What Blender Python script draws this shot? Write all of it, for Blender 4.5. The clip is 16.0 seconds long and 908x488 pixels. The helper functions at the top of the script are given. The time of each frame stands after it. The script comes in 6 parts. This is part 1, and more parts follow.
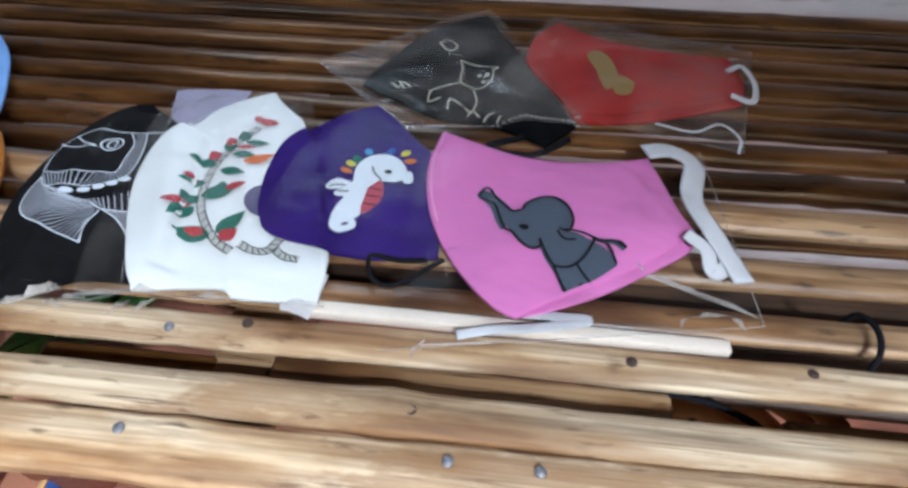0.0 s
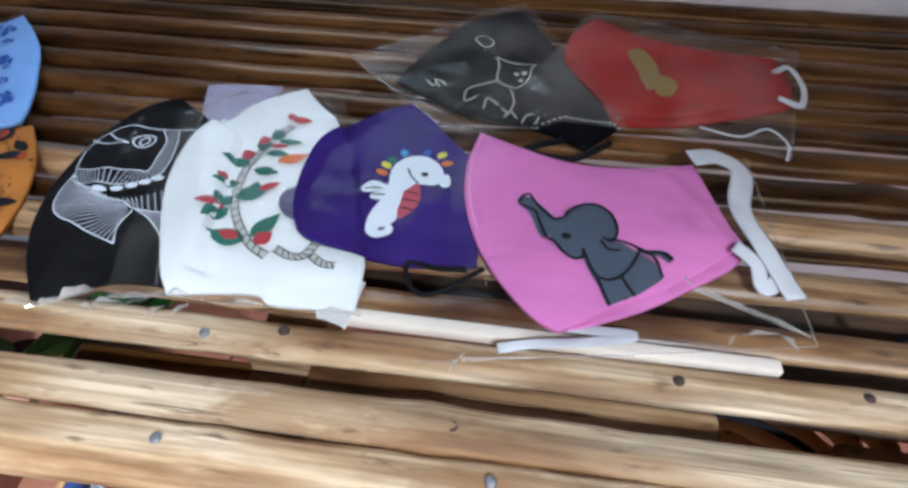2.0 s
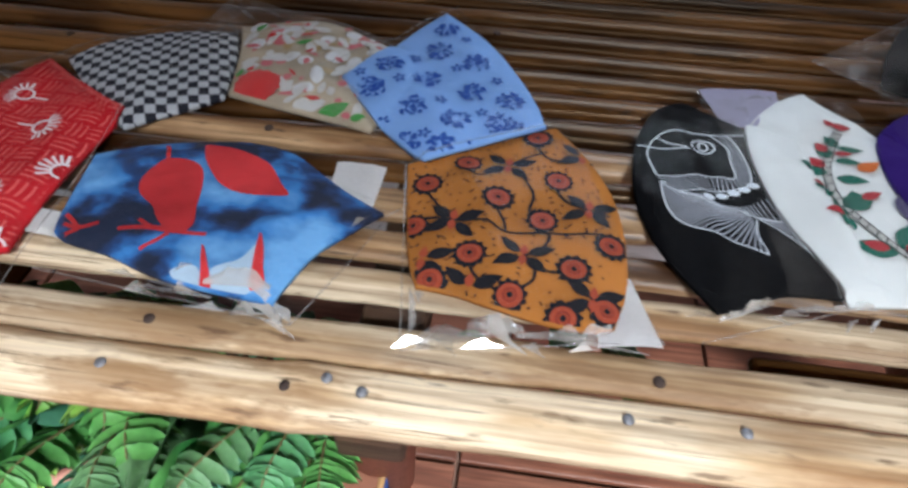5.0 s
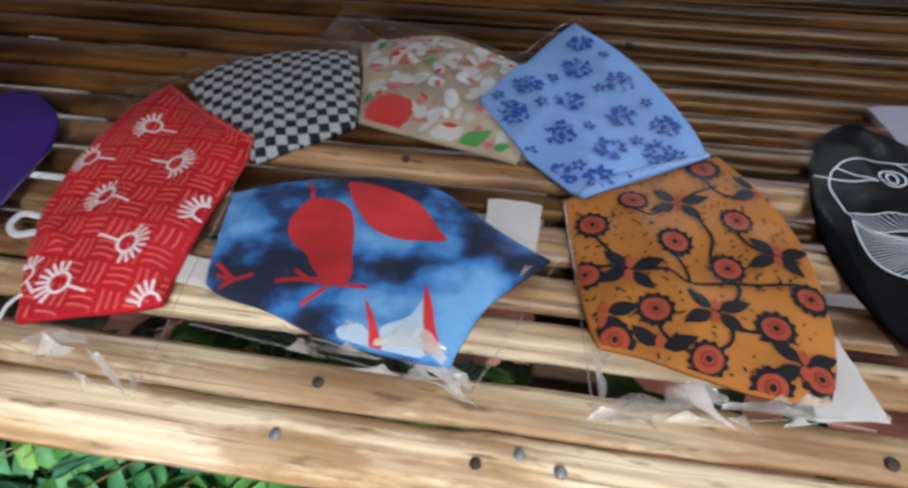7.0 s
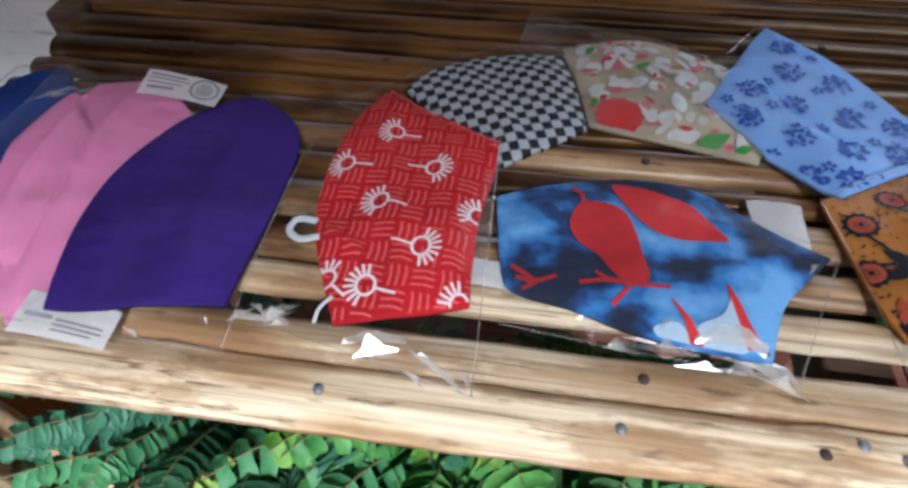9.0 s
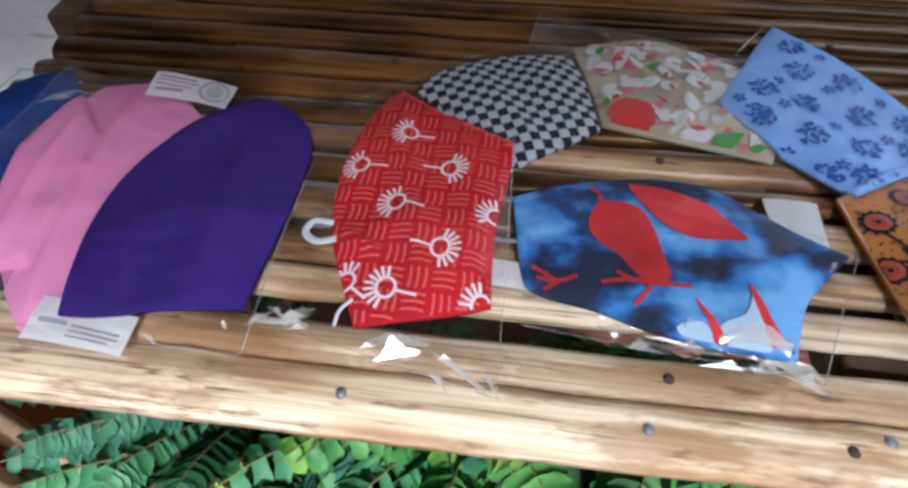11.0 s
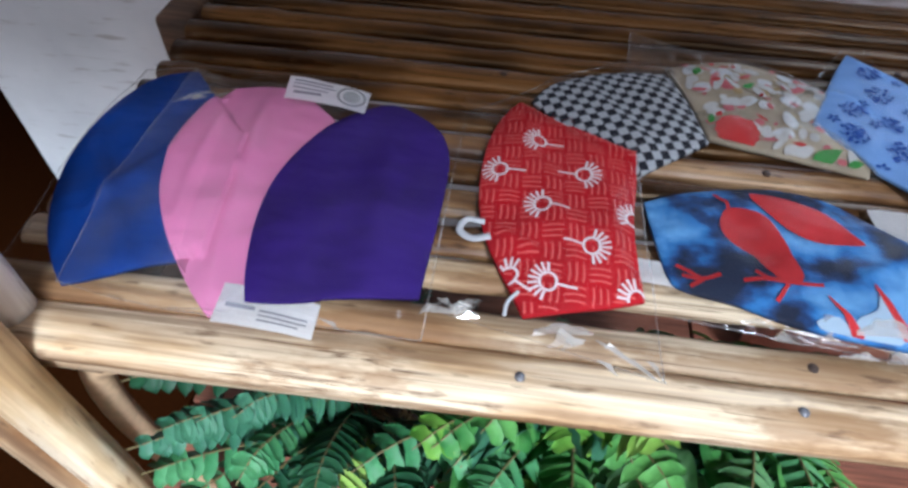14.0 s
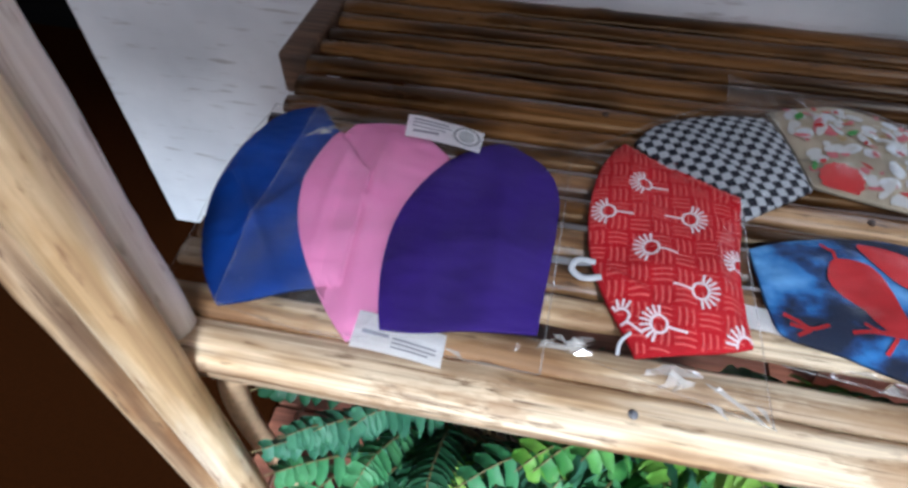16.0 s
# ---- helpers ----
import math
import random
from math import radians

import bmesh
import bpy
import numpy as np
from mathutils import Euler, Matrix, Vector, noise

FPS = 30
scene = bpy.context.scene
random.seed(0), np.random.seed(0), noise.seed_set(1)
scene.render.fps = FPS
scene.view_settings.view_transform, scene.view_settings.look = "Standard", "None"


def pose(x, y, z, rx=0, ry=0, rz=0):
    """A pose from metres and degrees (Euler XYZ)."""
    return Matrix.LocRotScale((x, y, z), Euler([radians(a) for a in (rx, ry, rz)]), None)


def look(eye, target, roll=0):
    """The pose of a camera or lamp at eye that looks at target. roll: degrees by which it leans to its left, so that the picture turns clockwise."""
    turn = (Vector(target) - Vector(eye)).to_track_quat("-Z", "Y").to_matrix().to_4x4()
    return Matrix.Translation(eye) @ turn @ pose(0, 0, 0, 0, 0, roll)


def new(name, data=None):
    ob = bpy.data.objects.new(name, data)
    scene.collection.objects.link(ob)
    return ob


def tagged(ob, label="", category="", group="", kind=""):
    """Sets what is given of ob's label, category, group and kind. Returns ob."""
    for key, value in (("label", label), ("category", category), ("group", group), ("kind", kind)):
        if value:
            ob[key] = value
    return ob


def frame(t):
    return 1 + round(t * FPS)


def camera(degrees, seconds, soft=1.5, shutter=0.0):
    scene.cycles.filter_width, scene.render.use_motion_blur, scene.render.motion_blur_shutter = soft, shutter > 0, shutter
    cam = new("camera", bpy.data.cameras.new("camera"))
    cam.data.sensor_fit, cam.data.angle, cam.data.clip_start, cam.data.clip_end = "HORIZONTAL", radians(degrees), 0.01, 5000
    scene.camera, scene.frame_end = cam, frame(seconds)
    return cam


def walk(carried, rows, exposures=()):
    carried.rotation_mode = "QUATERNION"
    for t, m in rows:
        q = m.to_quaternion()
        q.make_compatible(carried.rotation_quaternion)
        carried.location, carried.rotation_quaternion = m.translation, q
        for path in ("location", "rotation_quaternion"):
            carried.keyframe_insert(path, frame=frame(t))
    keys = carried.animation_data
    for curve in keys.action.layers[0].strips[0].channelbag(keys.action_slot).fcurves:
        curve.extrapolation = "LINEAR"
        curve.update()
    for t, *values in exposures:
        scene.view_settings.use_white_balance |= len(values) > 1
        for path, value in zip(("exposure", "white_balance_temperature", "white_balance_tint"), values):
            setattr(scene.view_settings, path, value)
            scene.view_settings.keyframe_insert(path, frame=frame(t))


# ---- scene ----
cam = camera(74.1, 16.0, soft=2.9, shutter=0.4)
PATH = [
    (0, (0.002, -0.059, 0.686), (-0.141, 1.281, -0.792), 0.6),
    (0.5, (-0.004, -0.052, 0.683), (-0.151, 1.274, -0.806), 0.8),
    (1, (-0.008, -0.051, 0.679), (-0.163, 1.265, -0.819), 0.8),
    (1.5, (-0.008, -0.05, 0.68), (-0.174, 1.26, -0.822), 0.7),
    (2, (-0.013, -0.047, 0.687), (-0.194, 1.253, -0.822), 0.3),
    (2.5, (-0.056, -0.054, 0.691), (-0.253, 1.249, -0.814), 0.2),
    (3, (-0.129, -0.058, 0.688), (-0.311, 1.241, -0.822), 0.8),
    (3.5, (-0.193, -0.065, 0.677), (-0.356, 1.235, -0.834), 1.6),
    (4, (-0.254, -0.073, 0.674), (-0.404, 1.228, -0.837), 2.1),
    (4.5, (-0.303, -0.078, 0.677), (-0.448, 1.224, -0.834), 2.1),
    (4.7, (-0.319, -0.083, 0.678), (-0.461, 1.222, -0.831), 2.1),
    (6.8, (-0.402, -0.049, 0.676), (-0.619, 1.207, -0.865), -0.8),
    (7, (-0.41, -0.051, 0.681), (-0.646, 1.187, -0.872), -1.6),
    (7.5, (-0.453, -0.061, 0.694), (-0.696, 1.165, -0.868), -1.8),
    (8, (-0.488, -0.066, 0.693), (-0.724, 1.162, -0.868), -1.9),
    (8.5, (-0.511, -0.069, 0.688), (-0.73, 1.16, -0.874), -1.7),
    (9, (-0.549, -0.078, 0.691), (-0.762, 1.161, -0.865), -1.3),
    (9.2, (-0.554, -0.079, 0.689), (-0.772, 1.159, -0.866), -1.3),
    (11.3, (-0.567, -0.079, 0.689), (-0.738, 1.174, -0.859), -0.2),
    (11.5, (-0.578, -0.084, 0.689), (-0.735, 1.174, -0.858), 0.5),
    (12, (-0.592, -0.089, 0.693), (-0.72, 1.178, -0.849), 1.7),
    (12.5, (-0.615, -0.096, 0.701), (-0.727, 1.18, -0.835), 2.4),
    (13, (-0.632, -0.099, 0.701), (-0.744, 1.18, -0.832), 2.6),
    (13.5, (-0.65, -0.106, 0.701), (-0.754, 1.184, -0.824), 3.2),
    (14, (-0.651, -0.112, 0.7), (-0.756, 1.184, -0.82), 3.4),
    (14.5, (-0.662, -0.106, 0.703), (-0.78, 1.194, -0.812), 3.2),
    (15, (-0.672, -0.107, 0.708), (-0.812, 1.192, -0.806), 2.8),
    (15.5, (-0.679, -0.109, 0.714), (-0.87, 1.184, -0.799), 1.5),
    (16, (-0.688, -0.121, 0.729), (-0.958, 1.162, -0.781), 0.3),
]
walk(cam, [(t, look(eye, target, roll)) for t, eye, target, roll in PATH], exposures=[(0.0, 0.68, 5350, 6), (1.5, 0.66, 5350, 6), (3.0, 0.54, 5400, 7), (4.5, 0.44, 5600, 7), (7.0, 0.4, 5900, 8), (9.0, 0.4, 5550, 8), (11.5, 0.5, 5450, 9.5), (13.5, 0.52, 5350, 8.5), (16.0, 0.54, 5300, 8)])

# ---- world and light ----
world = bpy.data.worlds.new("world")
scene.world = world
world.use_nodes = True
wn = world.node_tree.nodes
sky = wn.new("ShaderNodeTexSky")
sky.sky_type = "NISHITA"
sky.sun_disc = False
sky.sun_elevation = radians(52)
sky.sun_rotation = radians(160)
sky.air_density, sky.dust_density = 1.0, 8.0
wn["Background"].inputs[1].default_value = 0.068
world.node_tree.links.new(sky.outputs[0], wn["Background"].inputs[0])
sun = new("sun", bpy.data.lights.new("sun", "SUN"))
sun.data.energy, sun.data.angle, sun.data.color = 5.0, radians(9), (1.0, 0.985, 0.96)
sun.matrix_world = look((0.3, -1.9, 2.63), (-0.4, 0.0, 0.45))

# daylight in the small window behind the bench
window_light = new("window_light", bpy.data.lights.new("window_light", "AREA"))
window_light.data.shape, window_light.data.size, window_light.data.size_y = "RECTANGLE", 0.30, 0.22
window_light.data.energy, window_light.data.color = 0.72, (0.95, 0.98, 1.0)
window_light.matrix_world = look((-0.21, 0.50, 0.69), (-0.21, -1.0, 0.69))

TOP = 0.450  # height of the slatted seat


# ---- materials ----
def mat(name):
    m = bpy.data.materials.new(name)
    m.use_nodes = True
    nt = m.node_tree
    return m, nt.nodes, nt.links, nt.nodes["Principled BSDF"]


def ramp(nodes, stops):
    r = nodes.new("ShaderNodeValToRGB")
    while len(r.color_ramp.elements) < len(stops):
        r.color_ramp.elements.new(0.5)
    for e, (p, c) in zip(r.color_ramp.elements, stops):
        e.position, e.color = p, (*c, 1)
    return r


def noise_at(nodes, links, scale, stretch=(1, 1, 1), detail=4, vec=None):
    n = nodes.new("ShaderNodeTexNoise")
    n.inputs["Scale"].default_value, n.inputs["Detail"].default_value = scale, detail
    mp = nodes.new("ShaderNodeMapping")
    mp.inputs["Scale"].default_value = stretch
    if vec is None:
        vec = nodes.new("ShaderNodeTexCoord").outputs["Object"]
    links.new(vec, mp.inputs[0])
    links.new(mp.outputs[0], n.inputs[0])
    return n


def mixc(nodes, links, fac, a, b, blend="MIX"):
    m = nodes.new("ShaderNodeMix")
    m.data_type, m.blend_type = "RGBA", blend
    for sock, v in ((m.inputs[0], fac), (m.inputs[6], a), (m.inputs[7], b)):
        if isinstance(v, (int, float)):
            sock.default_value = v
        elif isinstance(v, tuple):
            sock.default_value = (*v, 1)
        else:
            links.new(v, sock)
    return m.outputs[2]


def bump(nodes, links, bsdf, heights, strength=0.3, dist=0.001):
    b = nodes.new("ShaderNodeBump")
    b.inputs["Strength"].default_value, b.inputs["Distance"].default_value = strength, dist
    links.new(heights, b.inputs["Height"])
    links.new(b.outputs[0], bsdf.inputs["Normal"])


def bamboo_mat(name, dark, mid, pale, stain, rough, stain_at, upright=False, grain=0.75, spec=0.5, tint=(1, 1, 1), weather=0.0):
    """Split bamboo: long fibres, blotches, dark mould streaks, each piece a little different."""
    m, n, l, b = mat(name)
    co = n.new("ShaderNodeTexCoord").outputs["Object"]
    info = n.new("ShaderNodeObjectInfo")
    add = n.new("ShaderNodeVectorMath")
    add.operation = "MULTIPLY_ADD"
    l.new(info.outputs["Random"], add.inputs[0])
    add.inputs[1].default_value = (17, 9, 5)
    l.new(co, add.inputs[2])
    v = add.outputs[0]
    def along(a, b):
        return (b, b, a) if upright else (a, b, b)

    fib = noise_at(n, l, 110, along(0.07, 2.6), 7, v)
    blot = noise_at(n, l, 19, along(0.40, 1.7), 10, v)
    streak = noise_at(n, l, 30, along(0.13, 1.7), 10, v)
    base = ramp(n, [(0.37, dark), (0.47, mid), (0.57, pale)])
    l.new(blot.outputs[0], base.inputs[0])
    fr = ramp(n, [(0.36, (0.42, 0.33, 0.26)), (0.60, (1.0, 1.0, 1.0))])
    l.new(fib.outputs[0], fr.inputs[0])
    c = mixc(n, l, grain, base.outputs[0], fr.outputs[0], "MULTIPLY")
    # smoky cloudy patches, then sharper dark stains
    smoke = noise_at(n, l, 52, along(0.14, 1.9), 10, v)
    sk = ramp(n, [(0.47, (0, 0, 0)), (0.66, (0.34, 0.34, 0.34))])
    l.new(smoke.outputs[0], sk.inputs[0])
    c = mixc(n, l, sk.outputs[0], c, tuple(0.55 * u + 0.45 * w for u, w in zip(dark, stain)))
    sm = ramp(n, [(stain_at, (0, 0, 0)), (stain_at + 0.13, (0.75, 0.75, 0.75))])
    l.new(streak.outputs[0], sm.inputs[0])
    c = mixc(n, l, sm.outputs[0], c, stain)
    if weather:
        # ragged tan weather marks, a hand long, broken up by fine grit
        mark = noise_at(n, l, 24, along(0.36, 1.5), 12, v)
        grit = noise_at(n, l, 420, along(0.30, 1.0), 4, v)
        worn = n.new("ShaderNodeMath")
        worn.operation = "MULTIPLY_ADD"
        worn.inputs[1].default_value = 0.22
        l.new(grit.outputs[0], worn.inputs[0])
        l.new(mark.outputs[0], worn.inputs[2])
        wm = ramp(n, [(0.645, (0, 0, 0)), (0.72, (weather,) * 3), (0.80, (weather * 0.85,) * 3)])
        l.new(worn.outputs[0], wm.inputs[0])
        c = mixc(n, l, wm.outputs[0], c, tuple(0.7 * u + 0.3 * w for u, w in zip(dark, stain)))
    # small dark flecks and fine splits
    fleck = noise_at(n, l, 130, along(0.30, 1.4), 7, v)
    fm = ramp(n, [(0.61, (0, 0, 0)), (0.70, (0.70, 0.70, 0.70))])
    l.new(fleck.outputs[0], fm.inputs[0])
    c = mixc(n, l, fm.outputs[0], c, stain)
    split = noise_at(n, l, 34, along(0.05, 5.0), 3, v)
    sp = ramp(n, [(0.485, (0, 0, 0)), (0.50, (0.9, 0.9, 0.9)), (0.515, (0, 0, 0))])
    l.new(split.outputs[0], sp.inputs[0])
    where = ramp(n, [(0.50, (0, 0, 0)), (0.58, (1, 1, 1))])
    l.new(blot.outputs[0], where.inputs[0])
    both = n.new("ShaderNodeMath")
    both.operation = "MULTIPLY"
    l.new(sp.outputs[0], both.inputs[0])
    l.new(where.outputs[0], both.inputs[1])
    c = mixc(n, l, both.outputs[0], c, stain)
    b.inputs["Specular IOR Level"].default_value, b.inputs["Specular Tint"].default_value = spec, (*tint, 1)
    hv = n.new("ShaderNodeHueSaturation")
    mr = n.new("ShaderNodeMapRange")
    mr.inputs[3].default_value, mr.inputs[4].default_value = 0.78, 1.15
    l.new(info.outputs["Random"], mr.inputs[0])
    l.new(mr.outputs[0], hv.inputs["Value"])
    l.new(c, hv.inputs["Color"])
    l.new(hv.outputs[0], b.inputs["Base Color"])
    rr = n.new("ShaderNodeMapRange")
    rr.inputs[3].default_value, rr.inputs[4].default_value = rough - 0.12, rough + 0.18
    l.new(streak.outputs[0], rr.inputs[0])
    l.new(rr.outputs[0], b.inputs["Roughness"])
    bump(n, l, b, fib.outputs[0], 0.2 if spec < 0.5 else 0.5, 0.0012)
    return m


PALE = bamboo_mat("pale_bamboo", (0.34, 0.185, 0.075), (0.61, 0.43, 0.24), (0.86, 0.71, 0.49), (0.10, 0.045, 0.018), 0.62, 0.545, grain=0.66, weather=0.6)
POLE = bamboo_mat("upright_bamboo", (0.58, 0.40, 0.20), (0.78, 0.62, 0.38), (0.90, 0.80, 0.60), (0.24, 0.12, 0.055), 0.45, 0.61, True, 0.45)
STAINED = bamboo_mat("stained_upright_bamboo", (0.34, 0.19, 0.085), (0.56, 0.38, 0.20), (0.74, 0.57, 0.36), (0.10, 0.05, 0.025), 0.5, 0.54, True, 0.6)
BLEACHED = bamboo_mat("bleached_bamboo", (0.82, 0.77, 0.68), (0.90, 0.87, 0.80), (0.95, 0.93, 0.88), (0.42, 0.36, 0.28), 0.55, 0.68, True, 0.25)
BROWN = bamboo_mat("varnished_bamboo", (0.025, 0.009, 0.002), (0.082, 0.034, 0.009), (0.19, 0.086, 0.025), (0.006, 0.002, 0.001), 0.28, 0.60, grain=0.45, spec=0.36, tint=(1.0, 0.74, 0.46))
HONEY = bamboo_mat("honey_bamboo", (0.11, 0.05, 0.02), (0.28, 0.15, 0.062), (0.52, 0.34, 0.18), (0.03, 0.013, 0.007), 0.36, 0.56)
DARKWOOD = bamboo_mat("dark_wood", (0.05, 0.028, 0.016), (0.10, 0.055, 0.03), (0.16, 0.09, 0.05), (0.015, 0.008, 0.005), 0.6, 0.6)


def cloth(name, col, var=0.12, rough=0.85, weave=1400):
    m, n, l, b = mat(name)
    big = noise_at(n, l, 22, detail=4)
    r = ramp(n, [(0.35, tuple(x * (1 - var) for x in col)), (0.65, tuple(min(1, x * (1 + var)) for x in col))])
    l.new(big.outputs[0], r.inputs[0])
    fine = noise_at(n, l, weave, (1, 1, 0.2), 2)
    c = mixc(n, l, 0.04, r.outputs[0], fine.outputs[0], "OVERLAY")
    l.new(c, b.inputs["Base Color"])
    b.inputs["Roughness"].default_value = rough
    b.inputs["Specular IOR Level"].default_value = 0.04
    fold = noise_at(n, l, 24, (1.0, 2.0, 1), 1.6)
    bump(n, l, b, fold.outputs[0], 0.8, 0.008)
    return m


def paint(name, col, rough=0.8):
    m, n, l, b = mat(name)
    ns = noise_at(n, l, 600, detail=2)
    r = ramp(n, [(0.3, tuple(x * 0.96 for x in col)), (0.7, tuple(min(1, x * 1.02) for x in col))])
    l.new(ns.outputs[0], r.inputs[0])
    l.new(r.outputs[0], b.inputs["Base Color"])
    b.inputs["Roughness"].default_value = rough
    b.inputs["Specular IOR Level"].default_value = 0.15
    return m


def plain(name, col, rough=0.5, metal=0.0, spec=0.5):
    m, n, l, b = mat(name)
    ns = noise_at(n, l, 180, detail=4)
    r = ramp(n, [(0.3, tuple(x * 0.8 for x in col)), (0.7, tuple(min(1, x * 1.1) for x in col))])
    l.new(ns.outputs[0], r.inputs[0])
    l.new(r.outputs[0], b.inputs["Base Color"])
    b.inputs["Roughness"].default_value, b.inputs["Metallic"].default_value = rough, metal
    b.inputs["Specular IOR Level"].default_value = spec
    return m


def film_mat(name, haze, gloss, crinkle=0.5):
    """Clear crinkled plastic film: see-through, with a gloss that grows at the rim and a slight haze that also paints
    in reflected sky.
    """
    m, n, l, b = mat(name)
    out = n["Material Output"]
    n.remove(b)
    tr, gl, df = n.new("ShaderNodeBsdfTransparent"), n.new("ShaderNodeBsdfGlossy"), n.new("ShaderNodeBsdfDiffuse")
    df.inputs[0].default_value = (0.80, 0.76, 0.70, 1)
    tr.inputs[0].default_value = (0.97, 0.97, 0.97, 1)
    gl.inputs["Roughness"].default_value = 0.09
    fr = n.new("ShaderNodeFresnel")
    fr.inputs[0].default_value = 1.5
    mul = n.new("ShaderNodeMath")
    mul.operation, mul.use_clamp = "MULTIPLY", True
    mul.inputs[1].default_value = gloss
    l.new(fr.outputs[0], mul.inputs[0])
    a, c = n.new("ShaderNodeMixShader"), n.new("ShaderNodeMixShader")
    # patchy haze: the film's own milkiness plus painted-in sky reflection
    hz = noise_at(n, l, 30, detail=1)
    hm = n.new("ShaderNodeMapRange")
    hm.inputs[1].default_value, hm.inputs[2].default_value = 0.35, 0.7
    hm.inputs[3].default_value, hm.inputs[4].default_value = haze * 0.3, haze * 1.8
    l.new(hz.outputs[0], hm.inputs[0])
    l.new(hm.outputs[0], a.inputs[0])
    l.new(tr.outputs[0], a.inputs[1])
    l.new(df.outputs[0], a.inputs[2])
    l.new(mul.outputs[0], c.inputs[0])
    l.new(a.outputs[0], c.inputs[1])
    l.new(gl.outputs[0], c.inputs[2])
    l.new(c.outputs[0], out.inputs[0])
    cr = noise_at(n, l, 70, (1, 1, 1), 1)
    bp = n.new("ShaderNodeBump")
    bp.inputs["Strength"].default_value, bp.inputs["Distance"].default_value = crinkle, 0.003
    l.new(cr.outputs[0], bp.inputs["Height"])
    l.new(bp.outputs[0], gl.inputs["Normal"])
    return m


FILM = film_mat("clear_film", 0.005, 0.14)
VEIL = film_mat("doubled_film", 0.034, 0.25)
HAZY = film_mat("hazy_film", 0.060, 0.25)
SEAL = film_mat("sealed_film", 0.11, 0.4)
DENT = film_mat("dented_film", 0.45, 1.0)
# strong white haze in the folds paints in bright sky glints
GLINT_PLEAT = film_mat("glint_pleat_film", 0.36, 6.0, 0.02)


def plaster_mat():
    m, n, l, b = mat("white_plaster")
    big = noise_at(n, l, 7, detail=7)
    spots = noise_at(n, l, 60, (0.28, 1, 2.2), 7)
    r = ramp(n, [(0.3, (0.62, 0.65, 0.68)), (0.7, (0.84, 0.86, 0.88))])
    l.new(big.outputs[0], r.inputs[0])
    s = ramp(n, [(0.60, (0, 0, 0)), (0.70, (0.55, 0.55, 0.55))])
    l.new(spots.outputs[0], s.inputs[0])
    l.new(mixc(n, l, s.outputs[0], r.outputs[0], (0.30, 0.28, 0.26)), b.inputs["Base Color"])
    b.inputs["Roughness"].default_value = 0.85
    bump(n, l, b, spots.outputs[0], 0.7, 0.003)
    return m


PLASTER = plaster_mat()
TILE = bamboo_mat("terracotta_tile", (0.13, 0.048, 0.028), (0.19, 0.07, 0.04), (0.26, 0.105, 0.06), (0.12, 0.05, 0.03), 0.5, 0.68)
MORTAR = plain("mortar", (0.17, 0.095, 0.065), 0.9)
POTCLAY = plain("pot_clay", (0.42, 0.19, 0.13), 0.7)
SOIL = plain("soil", (0.03, 0.02, 0.012), 0.95)
STEEL = plain("nail_steel", (0.26, 0.26, 0.28), 0.55, 0.5)
RUST = plain("rusty_nail", (0.07, 0.045, 0.035), 0.7, 0.3)
# near-black colour that paints in the dark of the opening
SHADE_BLACK = plain("shade_black", (0.004, 0.004, 0.004), 0.9, 0.0, 0.03)
PAPER = paint("paper", (0.90, 0.90, 0.90), 0.8)
INK = paint("ink", (0.32, 0.32, 0.36), 0.7)
ELASTIC = cloth("white_elastic", (0.60, 0.61, 0.63), 0.15)
BLACKCORD = cloth("black_elastic", (0.012, 0.012, 0.014), 0.1)


# ---- builders ----
def part(name, bm, material, parent=None, label="", smooth=True, up=False):
    me = bpy.data.meshes.new(name)
    if up:
        for f in bm.faces:
            if f.normal_update() or f.normal.z < 0:
                f.normal_flip()
    else:
        bmesh.ops.recalc_face_normals(bm, faces=bm.faces)
    bm.to_mesh(me)
    bm.free()
    me.materials.append(material)
    if smooth:
        me.shade_smooth()
    ob = new(name, me)
    if parent is not None:
        ob.parent = parent
    return tagged(ob, label)


def thing(name, label, category, group="", at=(0, 0, 0), kind=""):
    e = new(name)
    e.location = at
    e.empty_display_size = 0.02
    return tagged(e, label, category, group, kind)


def wob(x, y, z=0.0):
    return noise.noise(Vector((x, y, z)))


def box(bm, x0, x1, y0, y1, z0, z1, bev=0.0):
    r = bmesh.ops.create_cube(bm, size=1, matrix=Matrix.LocRotScale(((x0 + x1) / 2, (y0 + y1) / 2, (z0 + z1) / 2), None, (x1 - x0, y1 - y0, z1 - z0)))
    if bev:
        es = {e for v in r["verts"] for e in v.link_edges}
        bmesh.ops.bevel(bm, geom=list(es), offset=bev, segments=2, affect="EDGES", profile=0.5)


